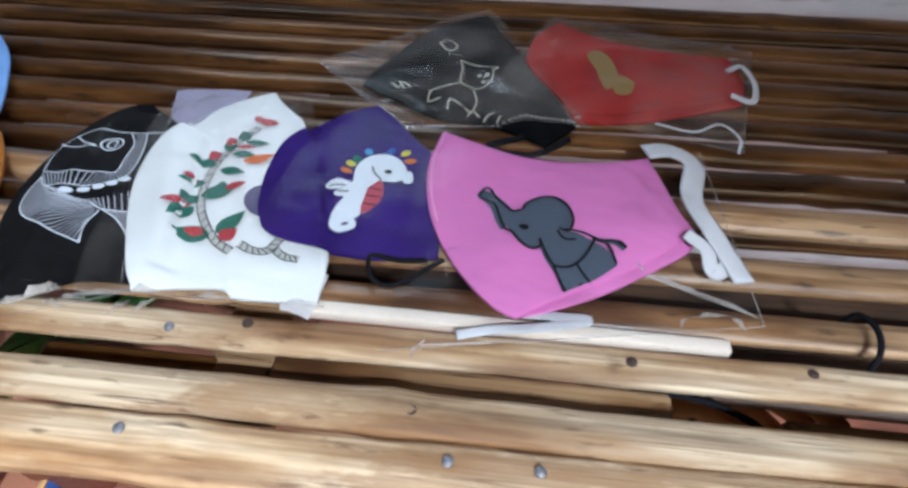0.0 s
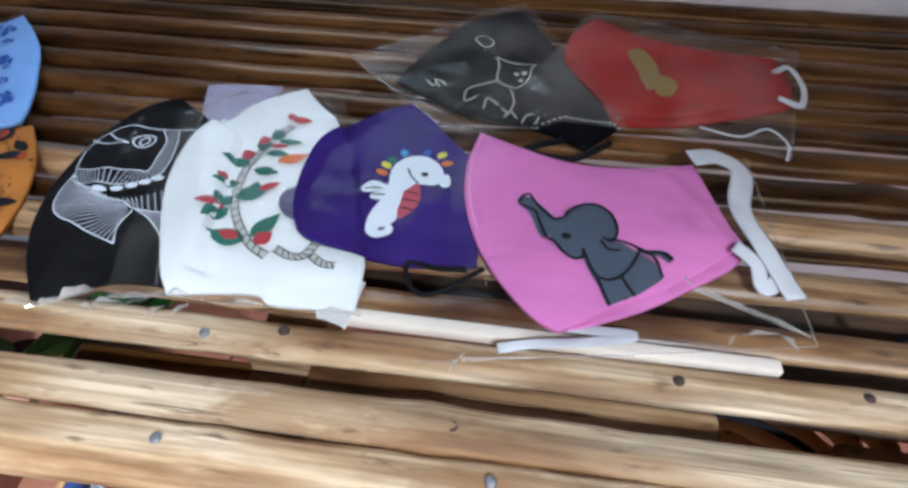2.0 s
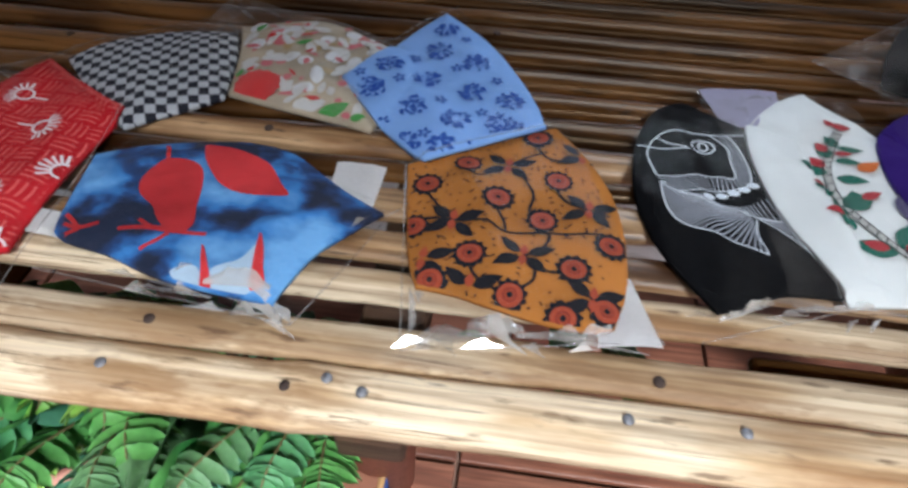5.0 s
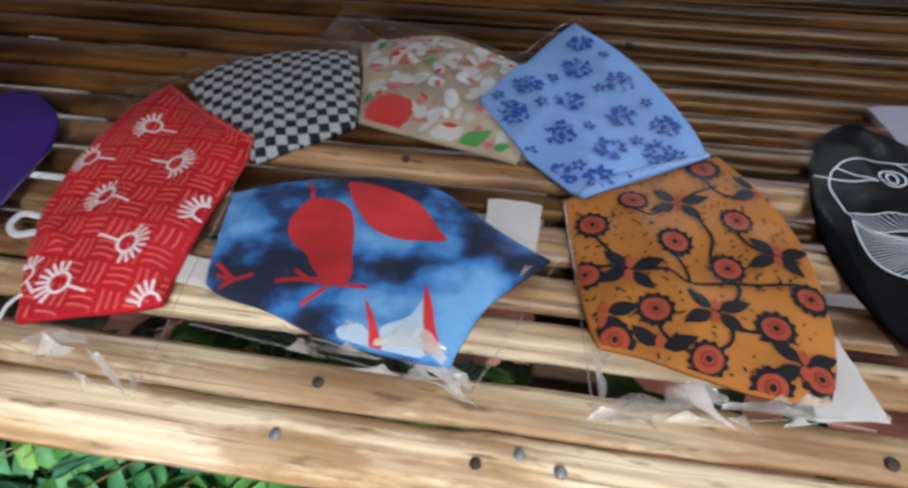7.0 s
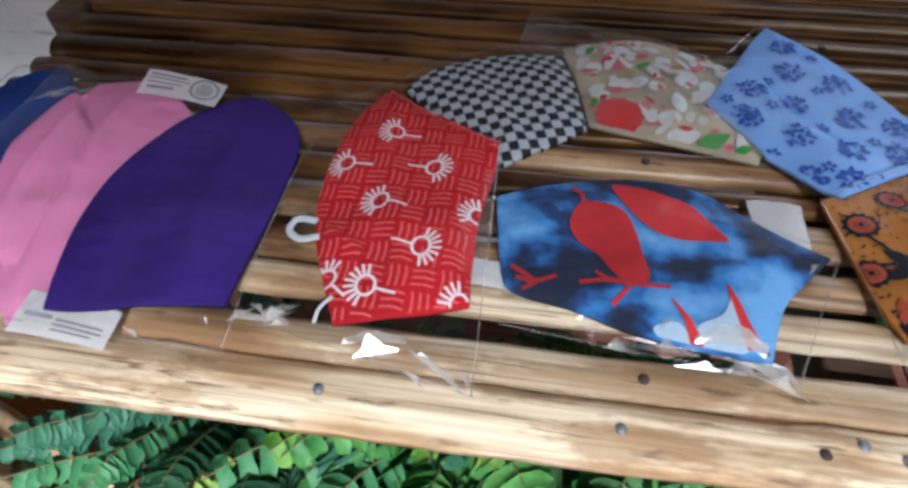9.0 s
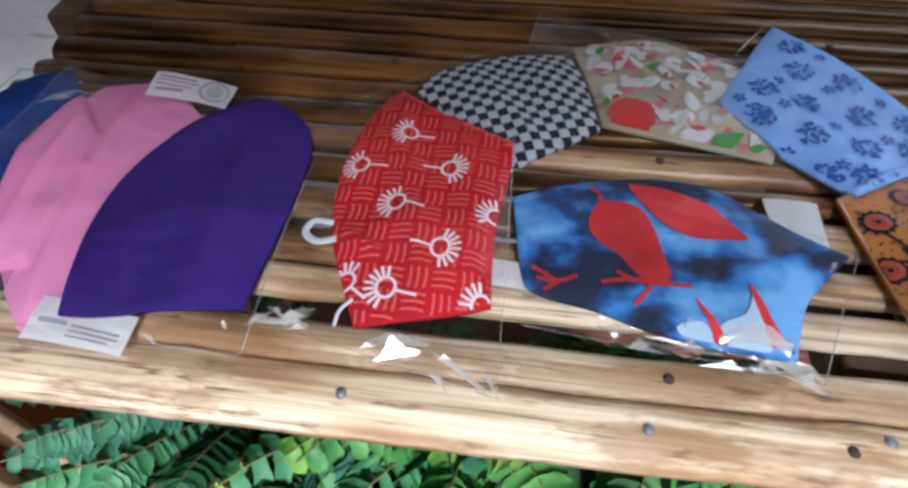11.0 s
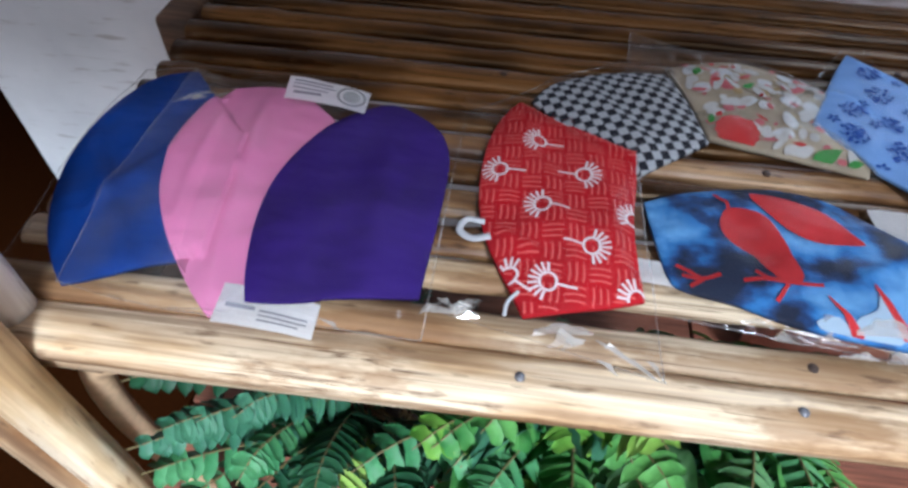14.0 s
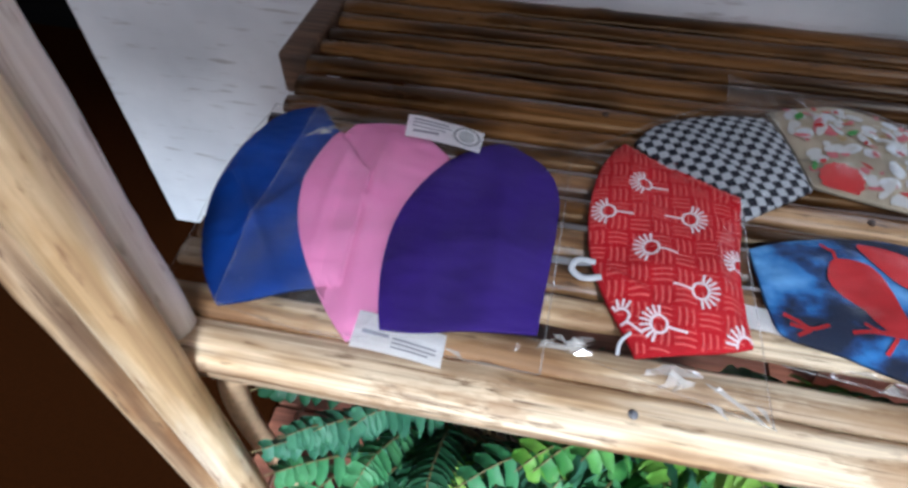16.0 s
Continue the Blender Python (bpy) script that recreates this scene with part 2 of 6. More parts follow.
def tube(bm, pts, radius, sides=8, caps=True, flat=1.0):
    """A round bar along a line; radius is a number or a function of the share of its length."""
    pts = [Vector(p) for p in pts]
    rings, up = [], None
    for i, p in enumerate(pts):
        d = (pts[min(i + 1, len(pts) - 1)] - pts[max(i - 1, 0)]).normalized()
        if up is None:
            up = Vector((0, 0, 1)) if abs(d.z) < 0.9 else Vector((0, 1, 0))
        a = d.cross(up).normalized()
        up = a.cross(d).normalized()
        r = radius(i / (len(pts) - 1)) if callable(radius) else radius
        rings.append([bm.verts.new(p + r * (math.cos(t) * a + flat * math.sin(t) * up)) for t in (2 * math.pi * k / sides for k in range(sides))])
    for u, w in zip(rings, rings[1:]):
        for k in range(sides):
            bm.faces.new((u[k], u[(k + 1) % sides], w[(k + 1) % sides], w[k]))
    if caps:
        bm.faces.new(rings[0][::-1])
        bm.faces.new(rings[-1])


def spline(pts, n):
    """A smooth line through the points."""
    pts = [Vector(p) for p in pts]
    q = [2 * pts[0] - pts[1], *pts, 2 * pts[-1] - pts[-2]]
    out = []
    for i in range(len(pts) - 1):
        a, b, c, d = q[i:i + 4]
        for k in range(n):
            t = k / n
            out.append(0.5 * (2 * b + (c - a) * t + (2 * a - 5 * b + 4 * c - d) * t * t + (3 * b - a - 3 * c + d) * t ** 3))
    return [*out, pts[-1]]


# ---- the setting ----
def wall_y(x):
    return 0.456 + 0.012 * (x + 0.69)


def slab(name, corners, thick, material, kind="structure", label="", category=""):
    """A thick upright wall over a line on the ground: corners (x0, y0, x1, y1, z0, z1)."""
    x0, y0, x1, y1, z0, z1 = corners
    d = Vector((x1 - x0, y1 - y0, 0))
    nrm = Vector((-d.y, d.x, 0)).normalized() * thick
    bm = bmesh.new()
    vs = [bm.verts.new((x, y, z)) for z in (z0, z1) for x, y in ((x0, y0), (x1, y1), (x1 + nrm.x, y1 + nrm.y), (x0 + nrm.x, y0 + nrm.y))]
    for f in ((0, 1, 2, 3), (4, 5, 6, 7), (0, 1, 5, 4), (1, 2, 6, 5), (2, 3, 7, 6), (3, 0, 4, 7)):
        bm.faces.new([vs[i] for i in f])
    return tagged(part(name, bm, material, smooth=False), label, category, kind=kind)


WALL = "white rough plaster wall with dark pits behind the bench"
slab("wall_back_left", (-1.275, wall_y(-1.275), -0.36, wall_y(-0.36), 0.0, 2.3), 0.15, PLASTER, label=WALL, category="wall")
slab("wall_back_right", (-0.06, wall_y(-0.06), 3.0, wall_y(3.0), 0.0, 2.3), 0.15, PLASTER, label=WALL, category="wall")
slab("wall_under_window", (-0.36, wall_y(-0.36), -0.06, wall_y(-0.06), 0.0, 0.58), 0.15, PLASTER, label=WALL, category="wall")
slab("wall_over_window", (-0.36, wall_y(-0.36), -0.06, wall_y(-0.06), 0.80, 2.3), 0.15, PLASTER, label=WALL, category="wall")
slab("wall_recess", (-3.0, 0.95, -1.1, 0.95, 0.0, 2.3), 0.15, SHADE_BLACK, label="recess wall beside the white wall, coloured black for its shade", category="wall")
slab("wall_left", (-3.0, -1.4, -3.0, 0.95, 0.0, 2.3), -0.15, PLASTER, label="white plaster side wall of the porch", category="wall")
# unseen roof, added so its front edge keeps sun off the bench's back
bm = bmesh.new()
box(bm, -3.2, 3.2, -1.56, 0.70, 2.3, 2.42)
tagged(part("ceiling", bm, DARKWOOD, smooth=False), "unseen porch ceiling of dark boards, added to shade the bench back", "ceiling", kind="structure")
bm = bmesh.new()
box(bm, -60, 60, -60, 60, -0.12, -0.012)
tagged(part("ground", bm, MORTAR, smooth=False), "bare ground under and around the porch tiles", "ground", kind="structure")


# ---- the bench ----
bench = thing("bench", "long bamboo slat bench, pale worn front, dark varnished back", "bench", at=(-0.3, 0.2, 0))
BENCH = Matrix.Translation((0.3, -0.2, 0))
LEFT, RIGHT = -0.90, 0.95


def slat(name, ya, yb, material, z=TOP, seed=0, left=LEFT, right=RIGHT, depth=0.6):
    """Half of a split culm along the bench. ya, yb: its edges (front, back) at x = -0.6 and at x = 0.1."""
    bm = bmesh.new()
    rows, n, m = [], 110, 9
    first = 0.08 + 0.22 * ((seed * 0.618) % 1)
    for i in range(n + 1):
        x = left + (right - left) * i / n
        k = (x + 0.6) / 0.7
        lo, hi = ya[0] + (yb[0] - ya[0]) * k, ya[1] + (yb[1] - ya[1]) * k
        c = (lo + hi) / 2 + 0.0018 * wob(x * 5, seed * 3.1) + 0.0007 * wob(x * 31, seed * 1.7)
        w = (hi - lo) / 2 * (1 + 0.08 * wob(x * 6, seed * 7.7, 2) + 0.05 * wob(x * 40, seed * 2.3, 5)) * 0.975
        u = ((x - left + first) % 0.29) - 0.145
        node = math.exp(-(u / 0.005) ** 2) * 0.0016 - 0.0006 * math.exp(-((u - 0.008) / 0.003) ** 2)
        h = w * depth + node
        zz = z + 0.0012 * wob(x * 4, seed * 5.3, 1) + 0.0006 * wob(x * 26, seed * 4.1, 3) + node
        ring = [bm.verts.new((x, c - (w + node) * math.cos(a), zz - h + h * math.sin(a) ** 0.8)) for a in (math.pi * j / (m - 1) for j in range(m))]
        ring.append(bm.verts.new((x, c + w * 0.55, zz - h - 0.002)))
        ring.append(bm.verts.new((x, c - w * 0.55, zz - h - 0.002)))
        rows.append(ring)
    for p, q in zip(rows, rows[1:]):
        for j in range(len(p)):
            bm.faces.new((p[j], p[(j + 1) % len(p)], q[(j + 1) % len(p)], q[j]))
    bm.faces.new(rows[0])
    bm.faces.new(rows[-1])
    bm.transform(BENCH)
    return part(name, bm, material, bench)


FRONT = [((0.010, 0.0425), (0.020, 0.0500), PALE), ((0.0408, 0.0625), (0.0495, 0.0710), PALE), ((0.074, 0.095), (0.083, 0.103), PALE), ((0.099, 0.121), (0.112, 0.131), HONEY), ((0.127, 0.151), (0.144, 0.167), HONEY)]
for i, (a, b, material) in enumerate(FRONT):
    slat("slat", a, b, material, seed=i + 1, z=TOP - (0.002 if i == 3 else 0), left=-0.925 if i < 2 else LEFT)
EDGE_L = [0.154, 0.178, 0.204, 0.229, 0.254, 0.283, 0.309, 0.335, 0.359, 0.384, 0.410, 0.440]
EDGE_R = [0.169, 0.183, 0.213, 0.242, 0.269, 0.292, 0.315, 0.345, 0.372, 0.395, 0.420, 0.450]
for i in range(len(EDGE_L) - 1):
    slat("slat", (EDGE_L[i] + 0.0029, EDGE_L[i + 1] - 0.0029), (EDGE_R[i] + 0.0029, EDGE_R[i + 1] - 0.0029), HONEY if i in (1,) else BROWN, seed=20 + i, depth=0.85, left=LEFT + 0.009 * wob(i * 1.9, 3.7))

# front rail, cross bars, legs and arm poles
bm = bmesh.new()
tube(bm, [(x, 0.0300 + 0.0133 * (x + 0.6) / 0.7 + 0.001 * wob(x * 4, 9), 0.4255 + 0.001 * wob(x * 5, 3)) for x in np.linspace(-0.915, RIGHT, 70)], lambda k: 0.0130 + 0.0012 * math.exp(-(((k * 6.3) % 1 - 0.5) / 0.02) ** 2), 14)
bm.transform(BENCH)
part("front_rail", bm, PALE, bench)
for x in (-0.86, -0.385, -0.115, 0.30, 0.70):
    bm = bmesh.new()
    box(bm, x - 0.016, x + 0.016, 0.020, 0.452, 0.402, 0.4335, 0.003)
    bm.transform(BENCH)
    part("cross_bar", bm, HONEY if x == -0.115 else DARKWOOD, bench)
bm = bmesh.new()
box(bm, -0.934, -0.905, 0.300, 0.440, 0.405, 0.446, 0.004)
bm.transform(BENCH)
part("back_block", bm, DARKWOOD, bench, "dark grey-brown wooden block at the slat ends")


def pole(name, x, y, r, z0, z1, material, lean=(0.0, 0.0), seed=0):
    bm = bmesh.new()
    n = 46
    tube(bm, [(x + lean[0] * (z1 - z0) * i / n + 0.0015 * wob(i * 0.2, seed), y + lean[1] * (z1 - z0) * i / n, z0 + (z1 - z0) * i / n) for i in range(n + 1)],
         lambda k: r * (1 + 0.05 * math.exp(-((((k * (z1 - z0) + 0.05 * seed) % 0.27) - 0.13) / 0.006) ** 2) + 0.03 * wob(k * 9, seed)), 18)
    bm.transform(BENCH)
    return part(name, bm, material, bench)


pole("arm_post", -0.8760, 0.0260, 0.0115, TOP - 0.004, 0.98, BLEACHED, (0.0, 0.0), 1)
pole("leg", -0.8650, -0.0030, 0.0132, 0.0, 1.0, POLE, (0.0, 0.0), 2)
pole("leg", -0.8925, -0.0040, 0.0120, 0.0, 1.0, STAINED, (0.0, 0.0), 3)
pole("leg", -0.880, 0.425, 0.0200, 0.0, 0.402, BROWN, (0.0, 0.0), 4)
pole("leg", 0.90, 0.03, 0.0230, 0.0, 0.402, PALE, (0.0, 0.0), 5)
pole("leg", 0.90, 0.44, 0.0200, 0.0, 0.402, BROWN, (0.0, 0.0), 6)
bm = bmesh.new()
tube(bm, spline([(0.88, 0.066, 0.404), (0.3, 0.060, 0.404), (-0.3, 0.050, 0.404), (-0.65, 0.040, 0.402), (-0.814, 0.034, 0.403), (-0.849, 0.033, 0.397), (-0.866, 0.032, 0.376), (-0.869, 0.032, 0.300), (-0.859, 0.042, 0.10), (-0.854, 0.045, 0.0)], 10), 0.0088, 12)
bm.transform(BENCH)
part("bent_cane_brace", bm, plain("smooth_cane", (0.60, 0.42, 0.25), 0.5), bench, "pale bent cane loop under the seat front")


def nail(x, y, z, material, r=0.0026, label=""):
    bm = bmesh.new()
    bmesh.ops.create_cone(bm, cap_ends=True, segments=14, radius1=r, radius2=r * 0.85, depth=0.0012, matrix=Matrix.Translation((x, y, z)))
    bm.transform(BENCH)
    part("nail", bm, material, bench, label)


for x, y in ((-0.010, 0.038), (0.027, 0.038), (-0.147, 0.036), (-0.499, 0.027), (-0.403, 0.034), (-0.387, 0.030), (-0.628, 0.026), (-0.231, 0.035), (-0.278, 0.034), (-0.148, 0.087)):
    nail(x, y, TOP, STEEL)
for x, y in ((-0.028, 0.058), (0.067, 0.093), (0.147, 0.096), (-0.112, 0.093), (-0.489, 0.051), (-0.482, 0.190), (-0.653, 0.268), (-0.822, 0.266), (-0.419, 0.028), (-0.264, 0.053), (-0.357, 0.322)):
    nail(x, y, TOP, RUST, 0.0028, "dark rusty nail in a drilled hole")


# ---- cloth masks ----
class Pad:
    """A folded cloth mask lying flat: corners (x, y, 1 where the rim runs on smoothly), a soft pillow over it."""

    def __init__(self, corners, z, thick, seed=0, under=()):
        self.under, self.creases = under, ()
        line, m = [], len(corners)
        n = max(6, 130 // m)
        at = [Vector(p[:2]) for p in corners]
        for i in range(m):
            p, q, d = at[i], at[(i + 1) % m], at[(i + 1) % m] - at[i]
            a = (q - at[i - 1]) / 2 if corners[i][2] else None
            b = (at[(i + 2) % m] - p) / 2 if corners[(i + 1) % m][2] else None
            a, b = (a or (1.5 * d - 0.5 * b if b else d)), (b or (1.5 * d - 0.5 * a if a else d))
            for u in (k / n for k in range(n)):
                line.append((2 * u ** 3 - 3 * u * u + 1) * p + (u ** 3 - 2 * u * u + u) * a + (3 * u * u - 2 * u ** 3) * q + (u ** 3 - u * u) * b)
        self.line, self.z, self.thick, self.seed = line, z, thick, seed
        self.c = sum(line, Vector((0, 0))) / len(line)
        ang = [math.atan2(p.y - self.c.y, p.x - self.c.x) for p in line]
        order = np.argsort(ang)
        a = np.array(ang)[order]
        r = np.array([(p - self.c).length for p in line])[order]
        self.a, self.r = np.r_[a[-1] - 2 * math.pi, a, a[0] + 2 * math.pi], np.r_[r[-1], r, r[0]]

    def share(self, x, y):
        dx, dy = x - self.c.x, y - self.c.y
        return math.hypot(dx, dy) / max(1e-6, float(np.interp(math.atan2(dy, dx), self.a, self.r)))

    def top(self, x, y):
        s = self.share(x, y)
        if s > 1.0:
            return -1.0
        fold = 0.0019 * wob(x * 45, y * 30, self.seed) + 0.0030 * wob(x * 18, y * 14, self.seed + 3)
        for x0, y0, x1, y1, h, w in self.creases:
            dx, dy = x1 - x0, y1 - y0
            k = ((x - x0) * dx + (y - y0) * dy) / (dx * dx + dy * dy)
            if -0.2 < k < 1.2:
                d = ((x - x0) * dy - (y - y0) * dx) / math.hypot(dx, dy)
                fold += 1.5 * h * math.exp(-(d / w) ** 2) * max(0.0, 1 - (2 * k - 1) ** 4 / 3.8)
        return self.rest(x, y) + 0.55 * self.thick * (1 - s ** 4) ** 0.7 + fold * (1 - s ** 4)

    def rest(self, x, y):
        """The height on which the cloth lies: the bench, or the masks below it."""
        return max([self.z] + [u.z + 0.0040 + 0.6 * (u.top(x, y) - u.z) for u in self.under])

    def mesh(self, ob_at, rings=30):
        bm = bmesh.new()
        loops = []
        for k in range(rings + 1):
            s = 1 - (1 - k / rings) ** 1.7 if k else 0
            if k == 0:
                continue
            loop = []
            for p in self.line:
                q = self.c + (p - self.c) * s
                zt = self.top(q.x, q.y) if s < 0.999 else self.rest(q.x, q.y)
                if zt < 0:
                    zt = self.rest(q.x, q.y)
                loop.append(bm.verts.new((q.x - ob_at[0], q.y - ob_at[1], zt - ob_at[2])))
            loops.append(loop)
        m = len(self.line)
        mid = bm.verts.new((self.c.x - ob_at[0], self.c.y - ob_at[1], self.top(self.c.x, self.c.y) - ob_at[2]))
        for j in range(m):
            bm.faces.new((mid, loops[0][j], loops[0][(j + 1) % m]))
        for u, w in zip(loops, loops[1:]):
            for j in range(m):
                bm.faces.new((u[j], w[j], w[(j + 1) % m], u[(j + 1) % m]))
        under = [bm.verts.new((v.co.x, v.co.y, v.co.z - 0.0022)) for v in loops[-1]]
        for j in range(m):
            bm.faces.new((loops[-1][j], under[j], under[(j + 1) % m], loops[-1][(j + 1) % m]))
        bm.faces.new(under[::-1])
        return bm


PADS = []
# soft creases of each mask: from, to, height, width
CREASES = {}
CREASES[11] = ((-0.556, 0.118, -0.502, 0.159, 0.0016, 0.003), (-0.456, 0.102, -0.417, 0.128, 0.0018, 0.004), (-0.508, 0.082, -0.462, 0.076, 0.0014, 0.004))
CREASES[4] = ((0.067, 0.217, 0.095, 0.172, 0.0018, 0.004), (0.08, 0.221, 0.07, 0.157, 0.0014, 0.004), (-0.018, 0.225, 0.028, 0.202, 0.0012, 0.006))
CREASES[14] = ((-0.804, 0.205, -0.787, 0.07, 0.003, 0.006), (-0.824, 0.179, -0.817, 0.089, 0.0018, 0.004))
CREASES[12] = ((-0.647, 0.108, -0.623, 0.092, 0.0024, 0.003), (-0.638, 0.211, -0.599, 0.066, 0.0014, 0.006), (-0.593, 0.17, -0.577, 0.079, 0.0014, 0.006))
CREASES[13] = ((-0.902, 0.159, -0.822, 0.048, 0.002, 0.005), (-0.867, 0.08, -0.841, 0.142, 0.002, 0.005))
CREASES[15] = ((-0.765, 0.146, -0.735, 0.05, 0.0014, 0.008), (-0.717, 0.182, -0.705, 0.062, 0.0016, 0.008))
CREASES[2] = ((-0.196, 0.21, -0.161, 0.109, 0.0014, 0.008), (-0.16, 0.226, -0.113, 0.109, 0.0012, 0.008))
CREASES[1] = ((-0.244, 0.223, -0.23, 0.096, 0.0016, 0.006),)
CREASES[3] = ((-0.109, 0.234, -0.073, 0.14, 0.0014, 0.006), (-0.099, 0.148, -0.034, 0.146, 0.0016, 0.004))
CREASES[5] = ((-0.077, 0.289, 0.014, 0.252, 0.0022, 0.006), (-0.054, 0.352, 0.01, 0.282, 0.0016, 0.005))
CREASES[6] = ((0.069, 0.355, 0.149, 0.322, 0.0018, 0.005), (0.036, 0.299, 0.139, 0.307, 0.0016, 0.004))
CREASES[7] = ((-0.364, 0.168, -0.326, 0.074, 0.0012, 0.007),)
CREASES[8] = ((-0.425, 0.262, -0.363, 0.181, 0.0012, 0.008),)
CREASES[9] = ((-0.513, 0.282, -0.425, 0.198, 0.0016, 0.006), (-0.458, 0.282, -0.469, 0.197, 0.0014, 0.005))
CREASES[10] = ((-0.596, 0.252, -0.549, 0.181, 0.0014, 0.006),)


def face_mask(name, label, corners, origin, lift, thick, material, seed, group="cloth masks laid out on the bench", back=None, under=()):
    z = TOP + 0.004 + lift
    pad = Pad(corners, z, thick, seed, under=under)
    pad.creases = CREASES.get(seed, ())
    at = (*origin, TOP)
    ob = thing(name, label, "face mask", group, at)
    part("front_panel", pad.mesh(at), material, ob)
    if back is not None:
        rim, m2 = back
        low = Pad(rim, z - 0.0020, thick * 0.4, seed + 9, under=under)
        part("back_panel", low.mesh(at), m2, ob)
    pad.ob, pad.at, pad.level = ob, at, 0
    PADS.append(pad)
    return pad


def ribbon_on(pad, bm, pts, width, lift=0.0004, n=6, closed=False):
    """A painted stroke that follows the cloth."""
    pts = [Vector((*p, 0)) for p in pts]
    line = spline(pts, n) if len(pts) > 2 else [pts[0].lerp(pts[1], k / n) for k in range(n + 1)]
    last = None
    for i, p in enumerate(line):
        d = (line[min(i + 1, len(line) - 1)] - line[max(i - 1, 0)])
        if d.length < 1e-9:
            continue
        d.normalize()
        w = width if not callable(width) else width(i / (len(line) - 1))
        o = Vector((-d.y, d.x, 0)) * w / 2
        pair = []
        for q in (p - o, p + o):
            z = pad.top(q.x, q.y)
            if z < 0:
                pair = None
                break
            pair.append(bm.verts.new((q.x - pad.at[0], q.y - pad.at[1], z + lift + 0.0004 - pad.at[2])))
        if pair and last:
            bm.faces.new((last[0], pair[0], pair[1], last[1]))
        last = pair


def blob_on(pad, bm, outline, lift=0.0004, rings=5):
    """A painted patch, star-shaped round its middle, that follows the cloth."""
    pts = [Vector(p) for p in outline]
    if len(pts) < 16:
        n = len(pts)
        pts = [(-0.5 * u ** 3 + u ** 2 - 0.5 * u) * pts[i - 1] + (1.5 * u ** 3 - 2.5 * u ** 2 + 1) * pts[i] + (-1.5 * u ** 3 + 2 * u ** 2 + 0.5 * u) * pts[(i + 1) % n] + (0.5 * u ** 3 - 0.5 * u ** 2) * pts[(i + 2) % n] for i in range(n) for u in (0, 0.25, 0.5, 0.75)]
    c = sum(pts, Vector((0, 0))) / len(pts)

    def put(q):
        z = pad.top(q.x, q.y)
        if z < 0:
            z = pad.rest(q.x, q.y)
        return bm.verts.new((q.x - pad.at[0], q.y - pad.at[1], z + lift + 0.0004 - pad.at[2]))

    if any(pad.share(p.x, p.y) > 0.995 for p in pts):
        pts = [p if pad.share(p.x, p.y) < 0.99 else pad.c + (p - pad.c) * (0.985 / pad.share(p.x, p.y)) for p in pts]
        if pad.share(c.x, c.y) > 0.96:
            return
    mid, last = put(c), None
    for k in range(1, rings + 1):
        loop = [put(c + (p - c) * (k / rings)) for p in pts]
        for j in range(len(pts)):
            i = (j + 1) % len(pts)
            bm.faces.new((mid, loop[j], loop[i]) if last is None else (last[j], loop[j], loop[i], last[i]))
        last = loop


def oval(x, y, a, b=None, turn=0, n=18, scallop=0.0, lobes=0):
    b = b or a
    t = radians(turn)
    out = []
    for k in range(n):
        u = 2 * math.pi * k / n
        s = 1 + scallop * math.cos(lobes * u)
        px, py = a * s * math.cos(u), b * s * math.sin(u)
        out.append((x + px * math.cos(t) - py * math.sin(t), y + px * math.sin(t) + py * math.cos(t)))
    return out


def leaf(x, y, length, width, turn, n=9):
    t = radians(turn)
    side = [(length * k / n, width / 2 * math.sin(math.pi * (k / n) ** 0.8)) for k in range(n + 1)]
    pts = side + [(u, -v) for u, v in side[-2:0:-1]]
    return [(x + u * math.cos(t) - v * math.sin(t), y + u * math.sin(t) + v * math.cos(t)) for u, v in pts]


BLACK = cloth("black_cotton", (0.0045, 0.0048, 0.006), 0.2)
WHITE = cloth("white_cotton", (0.80, 0.83, 0.82), 0.03)
VIOLET = cloth("violet_cotton", (0.034, 0.015, 0.145), 0.2)
PINK = cloth("pink_cotton", (0.66, 0.21, 0.50), 0.06)
ROSE = cloth("rose_cotton", (0.68, 0.22, 0.42), 0.07)
BLUE = cloth("royal_blue_cotton", (0.008, 0.036, 0.20), 0.25)
REDC = cloth("red_cotton", (0.46, 0.015, 0.022), 0.14)
OCHRE = cloth("ochre_cotton", (0.41, 0.160, 0.034), 0.2)
SKYB = cloth("light_blue_cotton", (0.24, 0.42, 0.80), 0.06)
CREAMC = cloth("cream_cotton", (0.46, 0.39, 0.28), 0.2)
SCARLET = cloth("scarlet_cotton", (0.44, 0.030, 0.026), 0.15)


